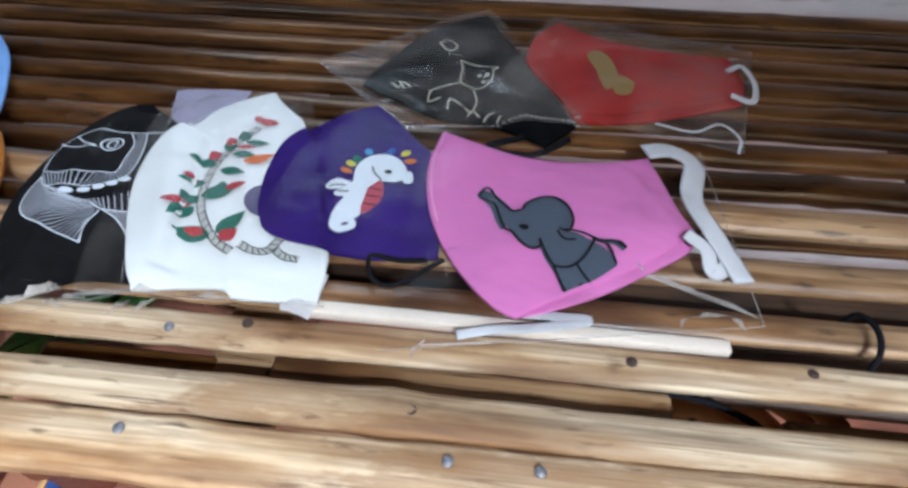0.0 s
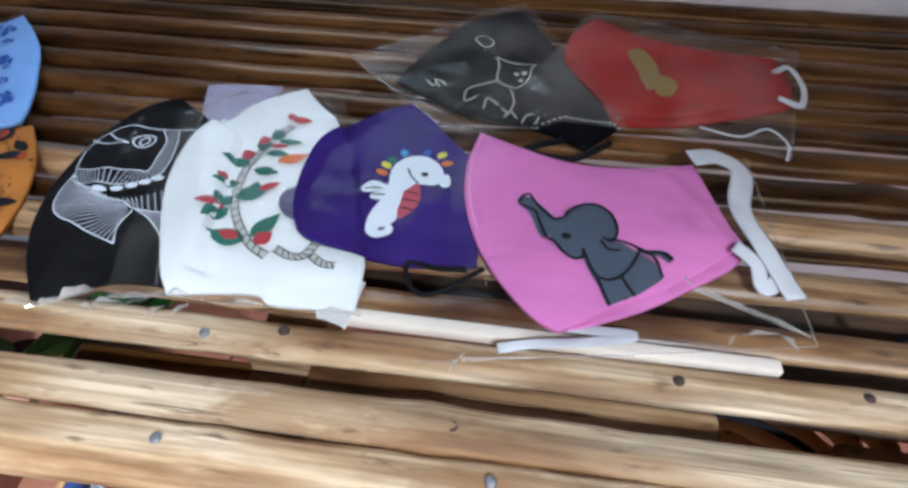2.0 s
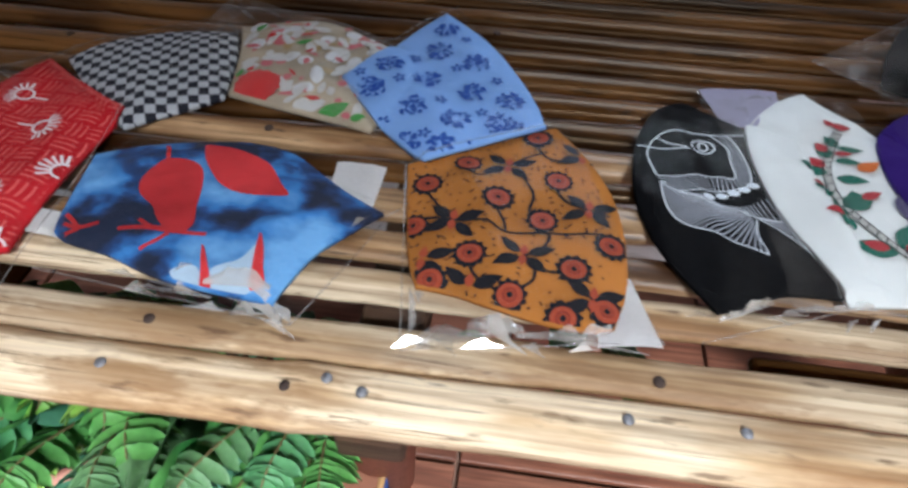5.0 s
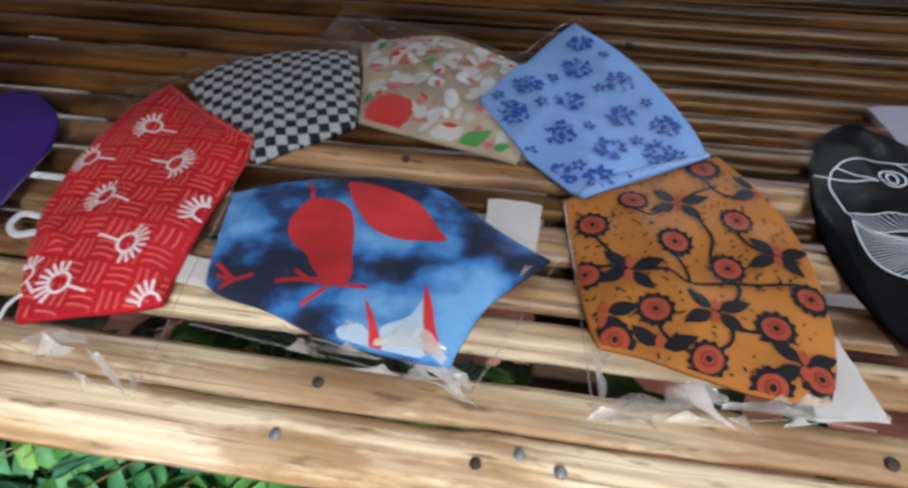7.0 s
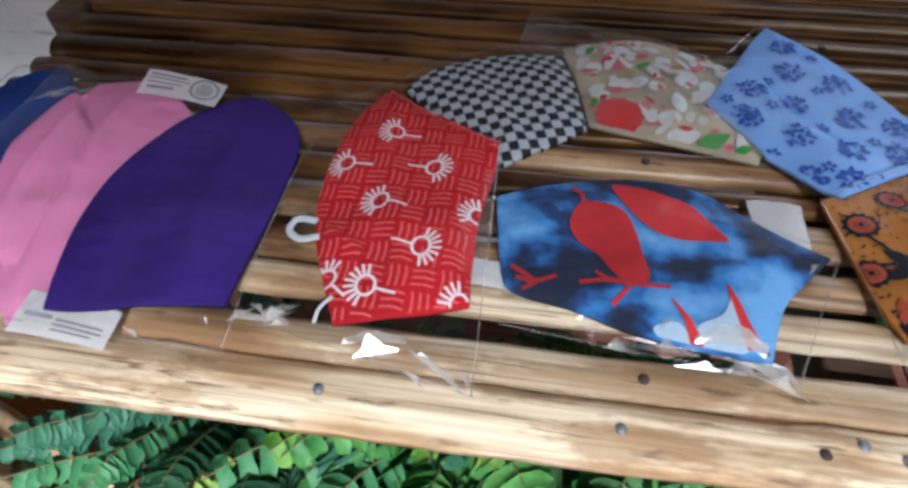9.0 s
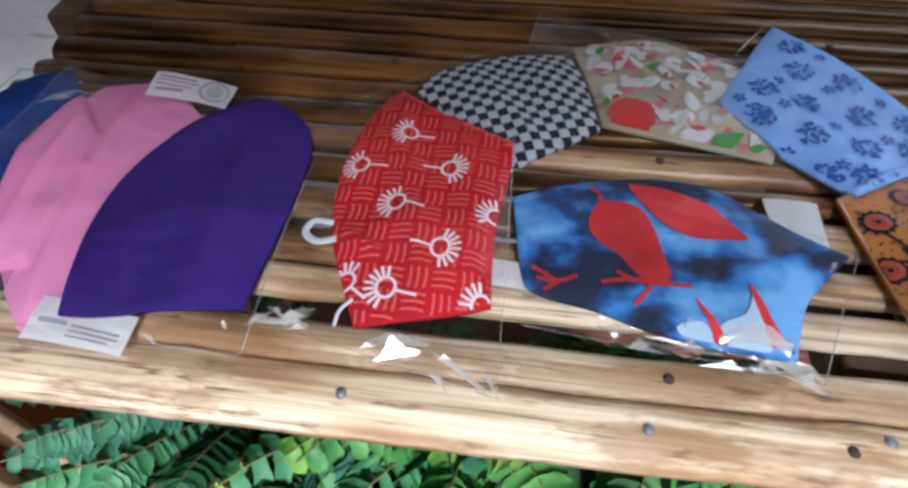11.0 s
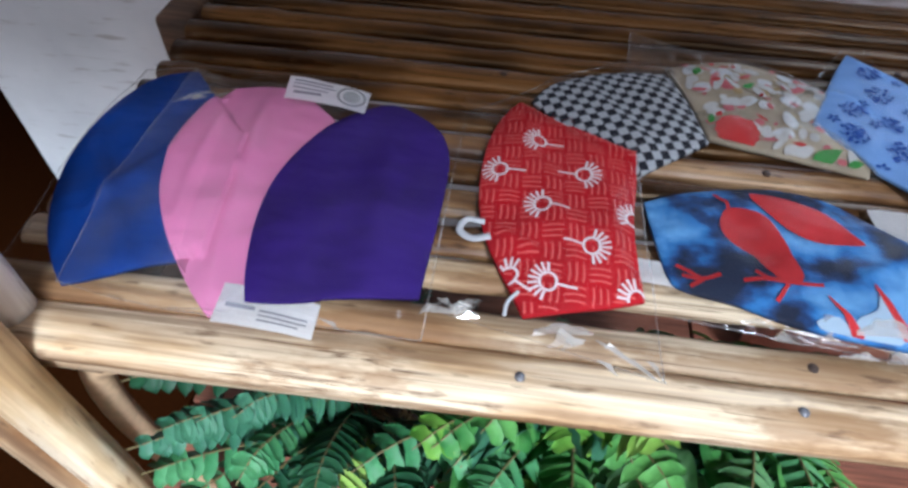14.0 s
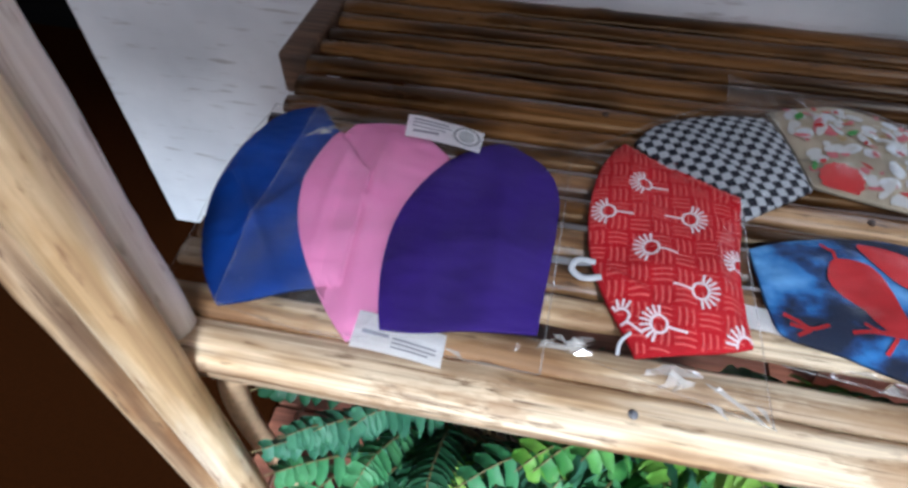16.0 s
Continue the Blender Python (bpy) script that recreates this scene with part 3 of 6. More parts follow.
def check_mat():
    m, n, l, b = mat("black_white_check")
    mp = n.new("ShaderNodeMapping")
    mp.inputs["Rotation"].default_value = (0, 0, radians(-22))
    mp.inputs["Scale"].default_value = (1, 1, 0)
    l.new(n.new("ShaderNodeTexCoord").outputs["Object"], mp.inputs[0])
    ck = n.new("ShaderNodeTexChecker")
    ck.inputs["Scale"].default_value = 165
    ck.inputs[1].default_value, ck.inputs[2].default_value = (0.42, 0.44, 0.47, 1), (0.003, 0.004, 0.012, 1)
    l.new(mp.outputs[0], ck.inputs[0])
    fine = noise_at(n, l, 900, detail=2)
    l.new(mixc(n, l, 0.2, ck.outputs[0], fine.outputs[0], "OVERLAY"), b.inputs["Base Color"])
    b.inputs["Roughness"].default_value = 0.85
    bump(n, l, b, fine.outputs[0], 0.2, 0.0005)
    return m


def tiedye_mat():
    m, n, l, b = mat("blue_dyed_cotton")
    a = noise_at(n, l, 30, (0.9, 1.2, 1), 9)
    r = ramp(n, [(0.41, (0.004, 0.010, 0.035)), (0.47, (0.010, 0.045, 0.16)), (0.53, (0.035, 0.17, 0.46)), (0.66, (0.16, 0.38, 0.70))])
    l.new(a.outputs[0], r.inputs[0])
    fine = noise_at(n, l, 900, detail=2)
    l.new(mixc(n, l, 0.2, r.outputs[0], fine.outputs[0], "OVERLAY"), b.inputs["Base Color"])
    b.inputs["Roughness"].default_value = 0.85
    fold = noise_at(n, l, 45, (1, 1.6, 1), 3)
    bump(n, l, b, fold.outputs[0], 0.5, 0.005)
    return m


CHECK, TIEDYE = check_mat(), tiedye_mat()

fish = face_mask("face_mask", "black cotton mask with a white line-drawn fish", [(-0.2357, 0.2508, 1), (-0.2532, 0.2380, 1), (-0.2654, 0.2071, 1), (-0.2692, 0.1690, 1), (-0.2635, 0.1374, 1), (-0.2524, 0.1142, 1), (-0.2352, 0.0902, 0), (-0.2158, 0.0981, 1), (-0.1990, 0.1061, 1), (-0.1598, 0.1063, 0), (-0.1768, 0.2142, 0), (-0.2015, 0.2307, 1), (-0.2228, 0.2445, 1)], (-0.206, 0.168), 0.0, 0.011, BLACK, 1)
wreath = face_mask("face_mask", "white cotton mask painted with a leafy red-berried branch", [(-0.1557, 0.2742, 0), (-0.1723, 0.2638, 1), (-0.1879, 0.2493, 1), (-0.2002, 0.2292, 1), (-0.2048, 0.2032, 1), (-0.2027, 0.1755, 1), (-0.1961, 0.1513, 1), (-0.1851, 0.1262, 1), (-0.1735, 0.1029, 0), (-0.1326, 0.1084, 1), (-0.1196, 0.1037, 1), (-0.0813, 0.1065, 0), (-0.0827, 0.1332, 0), (-0.1066, 0.2096, 0), (-0.1292, 0.2468, 0), (-0.1446, 0.2608, 1)], (-0.124, 0.181), 0.0, 0.008, WHITE, 2, under=(fish,))
horse = face_mask("face_mask", "violet cotton mask painted with a white seahorse", [(-0.0843, 0.2682, 0), (-0.1007, 0.2582, 1), (-0.1180, 0.2399, 1), (-0.1296, 0.2184, 1), (-0.1321, 0.1895, 1), (-0.1279, 0.1623, 1), (-0.1210, 0.1464, 0), (-0.1088, 0.1401, 1), (-0.0847, 0.1381, 1), (-0.0583, 0.1366, 1), (-0.0276, 0.1410, 0), (-0.0319, 0.2141, 0), (-0.0533, 0.2351, 1), (-0.0686, 0.2531, 1)], (-0.069, 0.191), 0.0, 0.005, VIOLET, 3, under=(wreath,))
eleph = face_mask("face_mask", "pink cotton mask with a grey elephant, trunk raised", [(-0.0375, 0.2414, 0), (-0.0413, 0.2153, 1), (-0.0402, 0.1885, 1), (-0.0337, 0.1631, 1), (-0.0236, 0.1427, 1), (-0.0106, 0.1246, 1), (0.0029, 0.1115, 1), (0.0135, 0.1066, 0), (0.0415, 0.1252, 1), (0.0664, 0.1401, 1), (0.1036, 0.1698, 0), (0.0967, 0.1948, 1), (0.0866, 0.2304, 0), (0.0576, 0.2231, 1), (0.0284, 0.2209, 1), (0.0054, 0.2247, 1), (-0.0152, 0.2324, 1)], (0.050, 0.178), 0.003, 0.009, PINK, 4, back=([(0.0138, 0.1083, 0), (0.0314, 0.1147, 1), (0.0555, 0.1270, 1), (0.0783, 0.1427, 1), (0.0997, 0.1590, 1), (0.1069, 0.1721, 0), (0.0917, 0.2066, 0), (0.0289, 0.2070, 0), (-0.0167, 0.1774, 0)], PINK), under=(horse,))
cat = face_mask("face_mask", "black cotton mask with a pale outlined cat", [(-0.0218, 0.4006, 0), (-0.0572, 0.3770, 1), (-0.0800, 0.3414, 1), (-0.0933, 0.3124, 1), (-0.0998, 0.2920, 0), (-0.0748, 0.2769, 1), (-0.0424, 0.2590, 1), (-0.0061, 0.2548, 1), (0.0257, 0.2391, 0), (0.0450, 0.2606, 0), (0.0329, 0.2928, 1), (0.0112, 0.3355, 1)], (-0.010, 0.293), 0.0, 0.008, BLACK, 5)
GOLD_RIM = [(0.0344, 0.3952, 0), (0.0710, 0.3722, 1), (0.1148, 0.3610, 1), (0.1578, 0.3566, 0), (0.1590, 0.3304, 1), (0.1529, 0.3078, 0), (0.1166, 0.2922, 1), (0.0794, 0.2792, 1), (0.0434, 0.2751, 0), (0.0290, 0.2940, 1), (0.0155, 0.3161, 1), (0.0110, 0.3376, 1), (0.0173, 0.3708, 1)]
gold = face_mask("face_mask", "red cotton mask with a faint gold print", GOLD_RIM, (0.090, 0.322), 0.0, 0.008, SCARLET, 6, back=([(x + 0.004, y - 0.006, k) for x, y, k in GOLD_RIM], SCARLET), under=(cat,))
flor = face_mask("face_mask", "ochre cotton mask printed with red and black flowers", [(-0.3931, 0.1666, 0), (-0.3563, 0.1913, 0), (-0.3126, 0.2123, 0), (-0.2949, 0.1885, 1), (-0.2820, 0.1620, 1), (-0.2764, 0.1348, 1), (-0.2754, 0.1100, 1), (-0.2774, 0.0901, 1), (-0.2830, 0.0724, 0), (-0.3071, 0.0712, 1), (-0.3356, 0.0769, 1), (-0.3563, 0.0819, 1), (-0.3740, 0.0836, 0), (-0.3808, 0.1010, 1), (-0.3865, 0.1279, 1)], (-0.340, 0.128), 0.0, 0.008, OCHRE, 7)
gard = face_mask("face_mask", "cream cotton mask with red flowers and green leaves", [(-0.5348, 0.2897, 0), (-0.5140, 0.2992, 1), (-0.4831, 0.3072, 1), (-0.4561, 0.2982, 1), (-0.4308, 0.2817, 1), (-0.4089, 0.2648, 0), (-0.4056, 0.2314, 0), (-0.4208, 0.1916, 0), (-0.4519, 0.1988, 1), (-0.4845, 0.2054, 1), (-0.5152, 0.2127, 0), (-0.5241, 0.2560, 1)], (-0.474, 0.237), 0.0, 0.008, CREAMC, 9)
sky_mask = face_mask("face_mask", "light blue cotton mask with blue flower clusters", [(-0.3954, 0.3316, 0), (-0.3618, 0.2978, 1), (-0.3386, 0.2601, 1), (-0.3243, 0.2293, 1), (-0.3183, 0.2068, 0), (-0.3541, 0.1851, 1), (-0.3839, 0.1668, 0), (-0.4187, 0.1980, 1), (-0.4476, 0.2333, 0), (-0.4292, 0.2694, 1), (-0.4102, 0.3070, 1)], (-0.388, 0.227), 0.002, 0.008, SKYB, 8, under=(flor, gard))
chk = face_mask("face_mask", "black and white checked cotton mask", [(-0.6317, 0.2325, 0), (-0.6168, 0.2555, 1), (-0.5891, 0.2720, 1), (-0.5629, 0.2794, 1), (-0.5361, 0.2827, 0), (-0.5243, 0.2499, 1), (-0.5165, 0.2084, 0), (-0.5337, 0.1938, 1), (-0.5488, 0.1820, 1), (-0.5619, 0.1707, 0), (-0.5867, 0.1868, 0)], (-0.562, 0.219), 0.0, 0.008, CHECK, 10)
hand = face_mask("face_mask", "red cotton mask printed with white seed heads", [(-0.6390, 0.2276, 0), (-0.6088, 0.2077, 1), (-0.5843, 0.1924, 1), (-0.5664, 0.1842, 0), (-0.5665, 0.1611, 1), (-0.5702, 0.1288, 1), (-0.5701, 0.0987, 1), (-0.5684, 0.0736, 0), (-0.5853, 0.0674, 1), (-0.6054, 0.0621, 1), (-0.6288, 0.0550, 0), (-0.6374, 0.0722, 1), (-0.6484, 0.0950, 1), (-0.6551, 0.1151, 1), (-0.6587, 0.1397, 1), (-0.6587, 0.1661, 1), (-0.6549, 0.1935, 1), (-0.6472, 0.2149, 1)], (-0.604, 0.128), 0.002, 0.009, REDC, 12, under=(chk,))
bird = face_mask("face_mask", "blue dyed cotton mask with red bird shapes", [(-0.5635, 0.1445, 0), (-0.5388, 0.1560, 1), (-0.5023, 0.1658, 1), (-0.4777, 0.1674, 1), (-0.4566, 0.1625, 1), (-0.4367, 0.1491, 1), (-0.4181, 0.1363, 1), (-0.3978, 0.1257, 0), (-0.4118, 0.1100, 1), (-0.4238, 0.0954, 1), (-0.4303, 0.0799, 1), (-0.4354, 0.0633, 0), (-0.4545, 0.0644, 1), (-0.4740, 0.0664, 1), (-0.4966, 0.0704, 1), (-0.5206, 0.0785, 1), (-0.5440, 0.0831, 1), (-0.5536, 0.0880, 0), (-0.5577, 0.1040, 1)], (-0.487, 0.102), 0.002, 0.009, TIEDYE, 11)
navy = face_mask("face_mask", "plain royal blue cotton mask in clear film", [(-0.8626, 0.2256, 0), (-0.8875, 0.2124, 1), (-0.9010, 0.1772, 1), (-0.9027, 0.1364, 1), (-0.8945, 0.1000, 1), (-0.8825, 0.0730, 1), (-0.8685, 0.0532, 1), (-0.8571, 0.0413, 0), (-0.8401, 0.0488, 1), (-0.8220, 0.0586, 1), (-0.7937, 0.0688, 0), (-0.8018, 0.1553, 0)], (-0.833, 0.129), 0.0, 0.009, BLUE, 13)
rose = face_mask("face_mask", "plain rose pink cotton mask in clear film", [(-0.8307, 0.2111, 0), (-0.8416, 0.1817, 1), (-0.8432, 0.1453, 1), (-0.8353, 0.1113, 1), (-0.8209, 0.0826, 1), (-0.8001, 0.0546, 1), (-0.7798, 0.0342, 0), (-0.7541, 0.0432, 0), (-0.7418, 0.1057, 0), (-0.7572, 0.1899, 0), (-0.7871, 0.2142, 1), (-0.8064, 0.2171, 1)], (-0.773, 0.119), 0.0, 0.006, ROSE, 14, under=(navy,))
grape = face_mask("face_mask", "plain violet cotton mask with a paper tag", [(-0.7231, 0.2053, 1), (-0.7424, 0.1937, 1), (-0.7579, 0.1767, 1), (-0.7697, 0.1494, 1), (-0.7754, 0.1185, 1), (-0.7740, 0.0878, 1), (-0.7689, 0.0611, 1), (-0.7627, 0.0421, 0), (-0.7421, 0.0441, 1), (-0.7201, 0.0505, 1), (-0.6802, 0.0563, 0), (-0.6791, 0.0888, 1), (-0.6777, 0.1273, 1), (-0.6789, 0.1611, 1), (-0.6881, 0.1842, 1), (-0.7047, 0.1979, 1)], (-0.713, 0.123), 0.005, 0.006, VIOLET, 15, under=(rose,))


# ---- painted and printed motifs ----
def at_mm(pad, pts):
    a, b, c, d, e, f = pad.warp
    return [(pad.at[0] + (a * x + b * y + e) / 1000, pad.at[1] + (c * x + d * y + f) / 1000) for x, y in pts]


def motif(pad, name, material, blobs=(), strokes=(), width=0.0011, lift=None, label=""):
    """Patches and strokes in one colour on a mask; places in millimetres from its middle."""
    pad.level += 1
    up = 0.0003 + 0.00018 * min(pad.level, 7) if lift is None else lift
    groups = [[b] for b in blobs] if len(blobs) <= 16 else [blobs]
    for k, group in enumerate(groups or [[]]):
        bm = bmesh.new()
        for b in group:
            blob_on(pad, bm, at_mm(pad, b), up)
        if k == 0:
            for s in strokes:
                ribbon_on(pad, bm, at_mm(pad, s), width, up)
        if bm.verts:
            ob = part(name, bm, material, pad.ob, label)
            if len(groups) == 1 and len(blobs) + len(strokes) > 16:
                tagged(ob, kind="stuff")
        else:
            bm.free()


GREYP, BLACKP, WHITEP = paint("slate_paint", (0.075, 0.095, 0.13)), paint("black_paint", (0.010, 0.010, 0.014)), paint("white_paint", (0.74, 0.80, 0.86))
GREENP, REDP, ORANGEP = paint("green_paint", (0.012, 0.13, 0.09)), paint("red_paint", (0.40, 0.03, 0.04)), paint("orange_paint", (0.62, 0.16, 0.03))
CRIMSON, YELLOWP, CYANP = paint("crimson_paint", (0.45, 0.06, 0.10)), paint("yellow_paint", (0.62, 0.55, 0.06)), paint("azure_paint", (0.08, 0.30, 0.62))
BRICKP, GOLDP, GREYLINE = paint("brick_red_dye", (0.36, 0.065, 0.03)), paint("gold_paint", (0.36, 0.24, 0.08)), paint("grey_line_paint", (0.50, 0.53, 0.60))
DYEBLUE, LEAFP, PINKP = paint("blue_dye", (0.035, 0.10, 0.42)), paint("bright_green_dye", (0.06, 0.30, 0.05)), paint("pink_dye", (0.60, 0.16, 0.18))
LIGHTRED, REDDYE, LILAC, TAN = paint("light_red_dye", (0.72, 0.12, 0.11)), paint("red_dye", (0.55, 0.03, 0.03)), paint("lilac_card", (0.62, 0.60, 0.78)), paint("tan_dye", (0.45, 0.33, 0.16))


def mm_oval(x, y, a, b=None, turn=0, n=18, scallop=0.0, lobes=0):
    return oval(x, y, a, b, turn, n, scallop, lobes)


# how each drawing is set on its mask: turn, stretch and shift
for pad in PADS:
    pad.warp = (1, 0, 0, 1, 0, 4)
wreath.warp = (1.025, -0.036, 0.005, 0.963, -2.0, 7.5)
horse.warp = (1, 0, 0, 1, 0, 5)
eleph.warp = (1, 0, 0, 1, 0.9, 5.2)
fish.warp = (1, 0, 0, 1, -3.6, 3.4)
cat.warp = (1, 0, 0, 1, -0.4, 6.3)
gold.warp = (1, 0, 0, 1, 1.2, 5.8)
bird.warp = (1, 0, 0, 1, 0.1, 1.2)
flor.warp = (1, 0, 0, 1, 0.8, 1.7)
# elephant
motif(eleph, "elephant_print", GREYP, blobs=[[(-38, -12.5), (-34.1, -5.3), (-27.5, -0.5), (-20.2, -0.8), (-14, -6.6), (-10.8, -16.6), (-12.1, -23.8), (-20.5, -34), (-27.2, -37.2), (-34, -37.8), (-39, -33), (-43.9, -26.8), (-47.2, -17.9), (-43.1, -14.1)], [(-27.3, -33.1), (-20.4, -26.5), (-10.7, -24), (-1.9, -28.4), (5.1, -32.2), (9.9, -39), (10.2, -42.4), (-2.7, -53.4), (-14.1, -61.6), (-20.1, -50.9), (-25.3, -41.9)]])
bm = bmesh.new()
ribbon_on(eleph, bm, at_mm(eleph, [(-57.8, -1), (-53.1, -5.5), (-49, -11.6), (-45.7, -18.5), (-42.2, -22.7)]), lambda k: 0.0078 + 0.0075 * k ** 2, 0.0005)
blob_on(eleph, bm, at_mm(eleph, mm_oval(-58.1, -1.5, 4, 3.6)), 0.0005)
part("elephant_trunk_print", bm, GREYP, eleph.ob)
bm = bmesh.new()
ribbon_on(eleph, bm, at_mm(eleph, [(-1.3, -27.2), (4, -28.3), (10, -28.2), (15.3, -31.4)]), lambda k: 0.0022 + 0.0022 * k, 0.0005)
part("elephant_tail_print", bm, GREYP, eleph.ob)
motif(eleph, "elephant_outline", BLACKP, width=0.0015, lift=0.0012, blobs=[mm_oval(-36.2, -25.3, 2.6, 2.0)], strokes=[[(-60.3, -3.1), (-59.2, 1.8), (-55.7, 3.2), (-51.7, -3.6), (-46.7, -9.6), (-42.5, -14), (-38, -12.5)], [(-37.4, -12.4), (-34.7, -5.8), (-27.5, -0.5), (-19.6, -1.1), (-13.4, -7.7), (-10.8, -17.4), (-13.5, -24.4), (-18.2, -22.4)], [(-59.9, -4.8), (-56.6, -6), (-52, -9.1), (-49.2, -18.2), (-45.9, -27.1), (-41.9, -29.6), (-38.1, -34.7), (-32.6, -38.3), (-27.8, -36.1), (-27.8, -31.3)], [(-27.8, -31.3), (-24.5, -40), (-20.6, -46.5), (-14, -47.3), (-7.3, -42.2), (-2.2, -33.2), (-0.8, -27.5), (-6.6, -24.5), (-14.9, -23)]])
motif(eleph, "elephant_fold_line", BLACKP, width=0.0015, lift=0.0012, strokes=[[(-0.8, -28.2), (6.6, -30.9), (10.3, -41)], [(-0.7, -26.7), (4, -28.6), (9.5, -27.9), (15.8, -31.7)], [(10.8, -27.7), (13.2, -28.4), (15.3, -31.4)], [(-9.3, -44.9), (-6.3, -49.6), (-3.1, -53.2)], [(-20.6, -47.5), (-17.6, -55.2), (-14.1, -61.6)], [(-19, -24.4), (-15.5, -29.6), (-9.5, -29.5)], [(-7.9, -55.8), (-5.3, -54.8), (-2.6, -53.1)]])

# seahorse
motif(horse, "seahorse_print", WHITEP, blobs=[
    [(-12, -9), (-14, 0), (-13, 9), (-7, 17), (2, 19), (10, 15), (15, 7), (15, -1), (11, -5), (5, -5), (0, -7), (-6, -13)], [(14, 4), (18, 5), (20, 0), (20, -4), (17, -6), (14, -3)],
    [(-11, -9), (-5, -10), (-5, -19), (-4, -31), (-6, -35), (-10, -39), (-16, -41), (-19, -35), (-17, -27), (-14, -20), (-12, -14)]])
motif(horse, "seahorse_wing", WHITEP, blobs=[[(-27, -15), (-26, -11), (-21, -8), (-13, -9), (-11, -13), (-17, -15), (-22, -17)], [(-21, -20), (-17, -15), (-9, -14), (-11, -18), (-17, -22)]])
bm = bmesh.new()
ribbon_on(horse, bm, at_mm(horse, [(-15.5, -34), (-15.5, -41), (-12, -44.5), (-8, -43), (-6.3, -40), (-8, -37.3), (-10.5, -38.5)]), lambda k: 0.0070 - 0.0045 * k, 0.0008)
part("seahorse_tail_print", bm, WHITEP, horse.ob)
bm = bmesh.new()
ribbon_on(horse, bm, at_mm(horse, [(-7, 4), (-8.5, -6), (-9, -14), (-10, -24), (-12, -34)]), lambda k: 0.0085 + 0.003 * k, 0.00085)
part("seahorse_neck_print", bm, WHITEP, horse.ob)
motif(horse, "seahorse_belly", CRIMSON, blobs=[[(2, -5), (5, -11), (6, -20), (3, -27), (-3, -32), (-5, -24), (-5, -16), (-2, -10)]])
motif(horse, "seahorse_lines", BLACKP, width=0.0010, blobs=[mm_oval(5, 3, 2.1, 1.8)], strokes=[[(-5, 6), (-2, 0), (3, -5)], [(-2, -12), (5, -14)], [(-4, -18), (6, -20)], [(-4, -24), (4, -26)], [(-25, -14.5), (-16, -13)], [(-19, -19), (-10, -15.5)]])
for (x, y, turn), p in zip(((-19, 1, 160), (-18, 8, 140), (-15.5, 13, 125), (-10, 20.5, 110), (3, 22.5, 80), (12, 22, 60), (16, 15, 20)), (ORANGEP, YELLOWP, GREENP, CYANP, DYEBLUE, YELLOWP, ORANGEP)):
    motif(horse, "seahorse_fin_spike", p, blobs=[mm_oval(x, y, 3.6, 2.4, turn)], lift=0.0004)

# branch with leaves and berries
bm = bmesh.new()
STEM = [(-20.8, 41), (-27, 31), (-31.6, 19), (-36, 7.4), (-37.4, -8.3), (-35.5, -22.7), (-31, -36), (-24, -48), (-16, -57.5), (-7, -63)]
ribbon_on(wreath, bm, at_mm(wreath, STEM), lambda k: 0.0022 + 0.0034 * k, 0.0004)
ribbon_on(wreath, bm, at_mm(wreath, [(-4, -58), (4.3, -62), (11, -60.4), (14.5, -52), (17.3, -45.4)]), 0.0042, 0.0004)
ribbon_on(wreath, bm, at_mm(wreath, [(13.3, -58.2), (20.4, -63), (27, -63.3)]), 0.0042, 0.0004)
part("branch_print", bm, paint("bark_paint", (0.52, 0.53, 0.50)), wreath.ob)
bm = bmesh.new()
for line, w in ((STEM, 4.0), ([(-4, -58), (4.3, -62), (11, -60.4), (14.5, -52), (17.3, -45.4)], 4.2), ([(13.3, -58.2), (20.4, -63), (27, -63.3)], 4.2)):
    pts = spline([(x, y, 0) for x, y in line], 5)
    for side in (-1, 1):
        edge = []
        for i, p in enumerate(pts):
            d = (pts[min(i + 1, len(pts) - 1)] - pts[max(i - 1, 0)]).normalized()
            edge.append((p.x - side * d.y * w * 0.5, p.y + side * d.x * w * 0.5))
        ribbon_on(wreath, bm, at_mm(wreath, edge), 0.0006, 0.0007, 2)
    for i in range(1, len(pts) - 1, 2):
        d = (pts[i + 1] - pts[i - 1]).normalized()
        ribbon_on(wreath, bm, at_mm(wreath, [(pts[i].x - d.y * 2 - d.x, pts[i].y + d.x * 2 - d.y), (pts[i].x + d.y * 2 + d.x, pts[i].y - d.x * 2 + d.y)]), 0.0006, 0.0007, 2)
part("branch_outline", bm, BLACKP, wreath.ob)
motif(wreath, "leaf_print", GREENP, blobs=[leaf(x, y, l * 1.15, w * 1.4, a) for x, y, l, w, a in ((-25, 27, 9, 6, 120), (-32, 17, 10, 6, 105), (-36, 4, 14, 5.5, 172), (-37, -12, 12, 5, 190), (-36, -24, 17, 9, 30), (-27, -20, 9, 6, 95), (-36, -30, 9, 7, 150), (-36, -33, 13, 7, 235), (-20, -55, 19, 8, 170), (-18, -52, 18, 7, 60), (-26, 26, 13, 4, 0), (-30, 14, 13, 4.5, 0), (-33, 0, 14, 5, -10))])
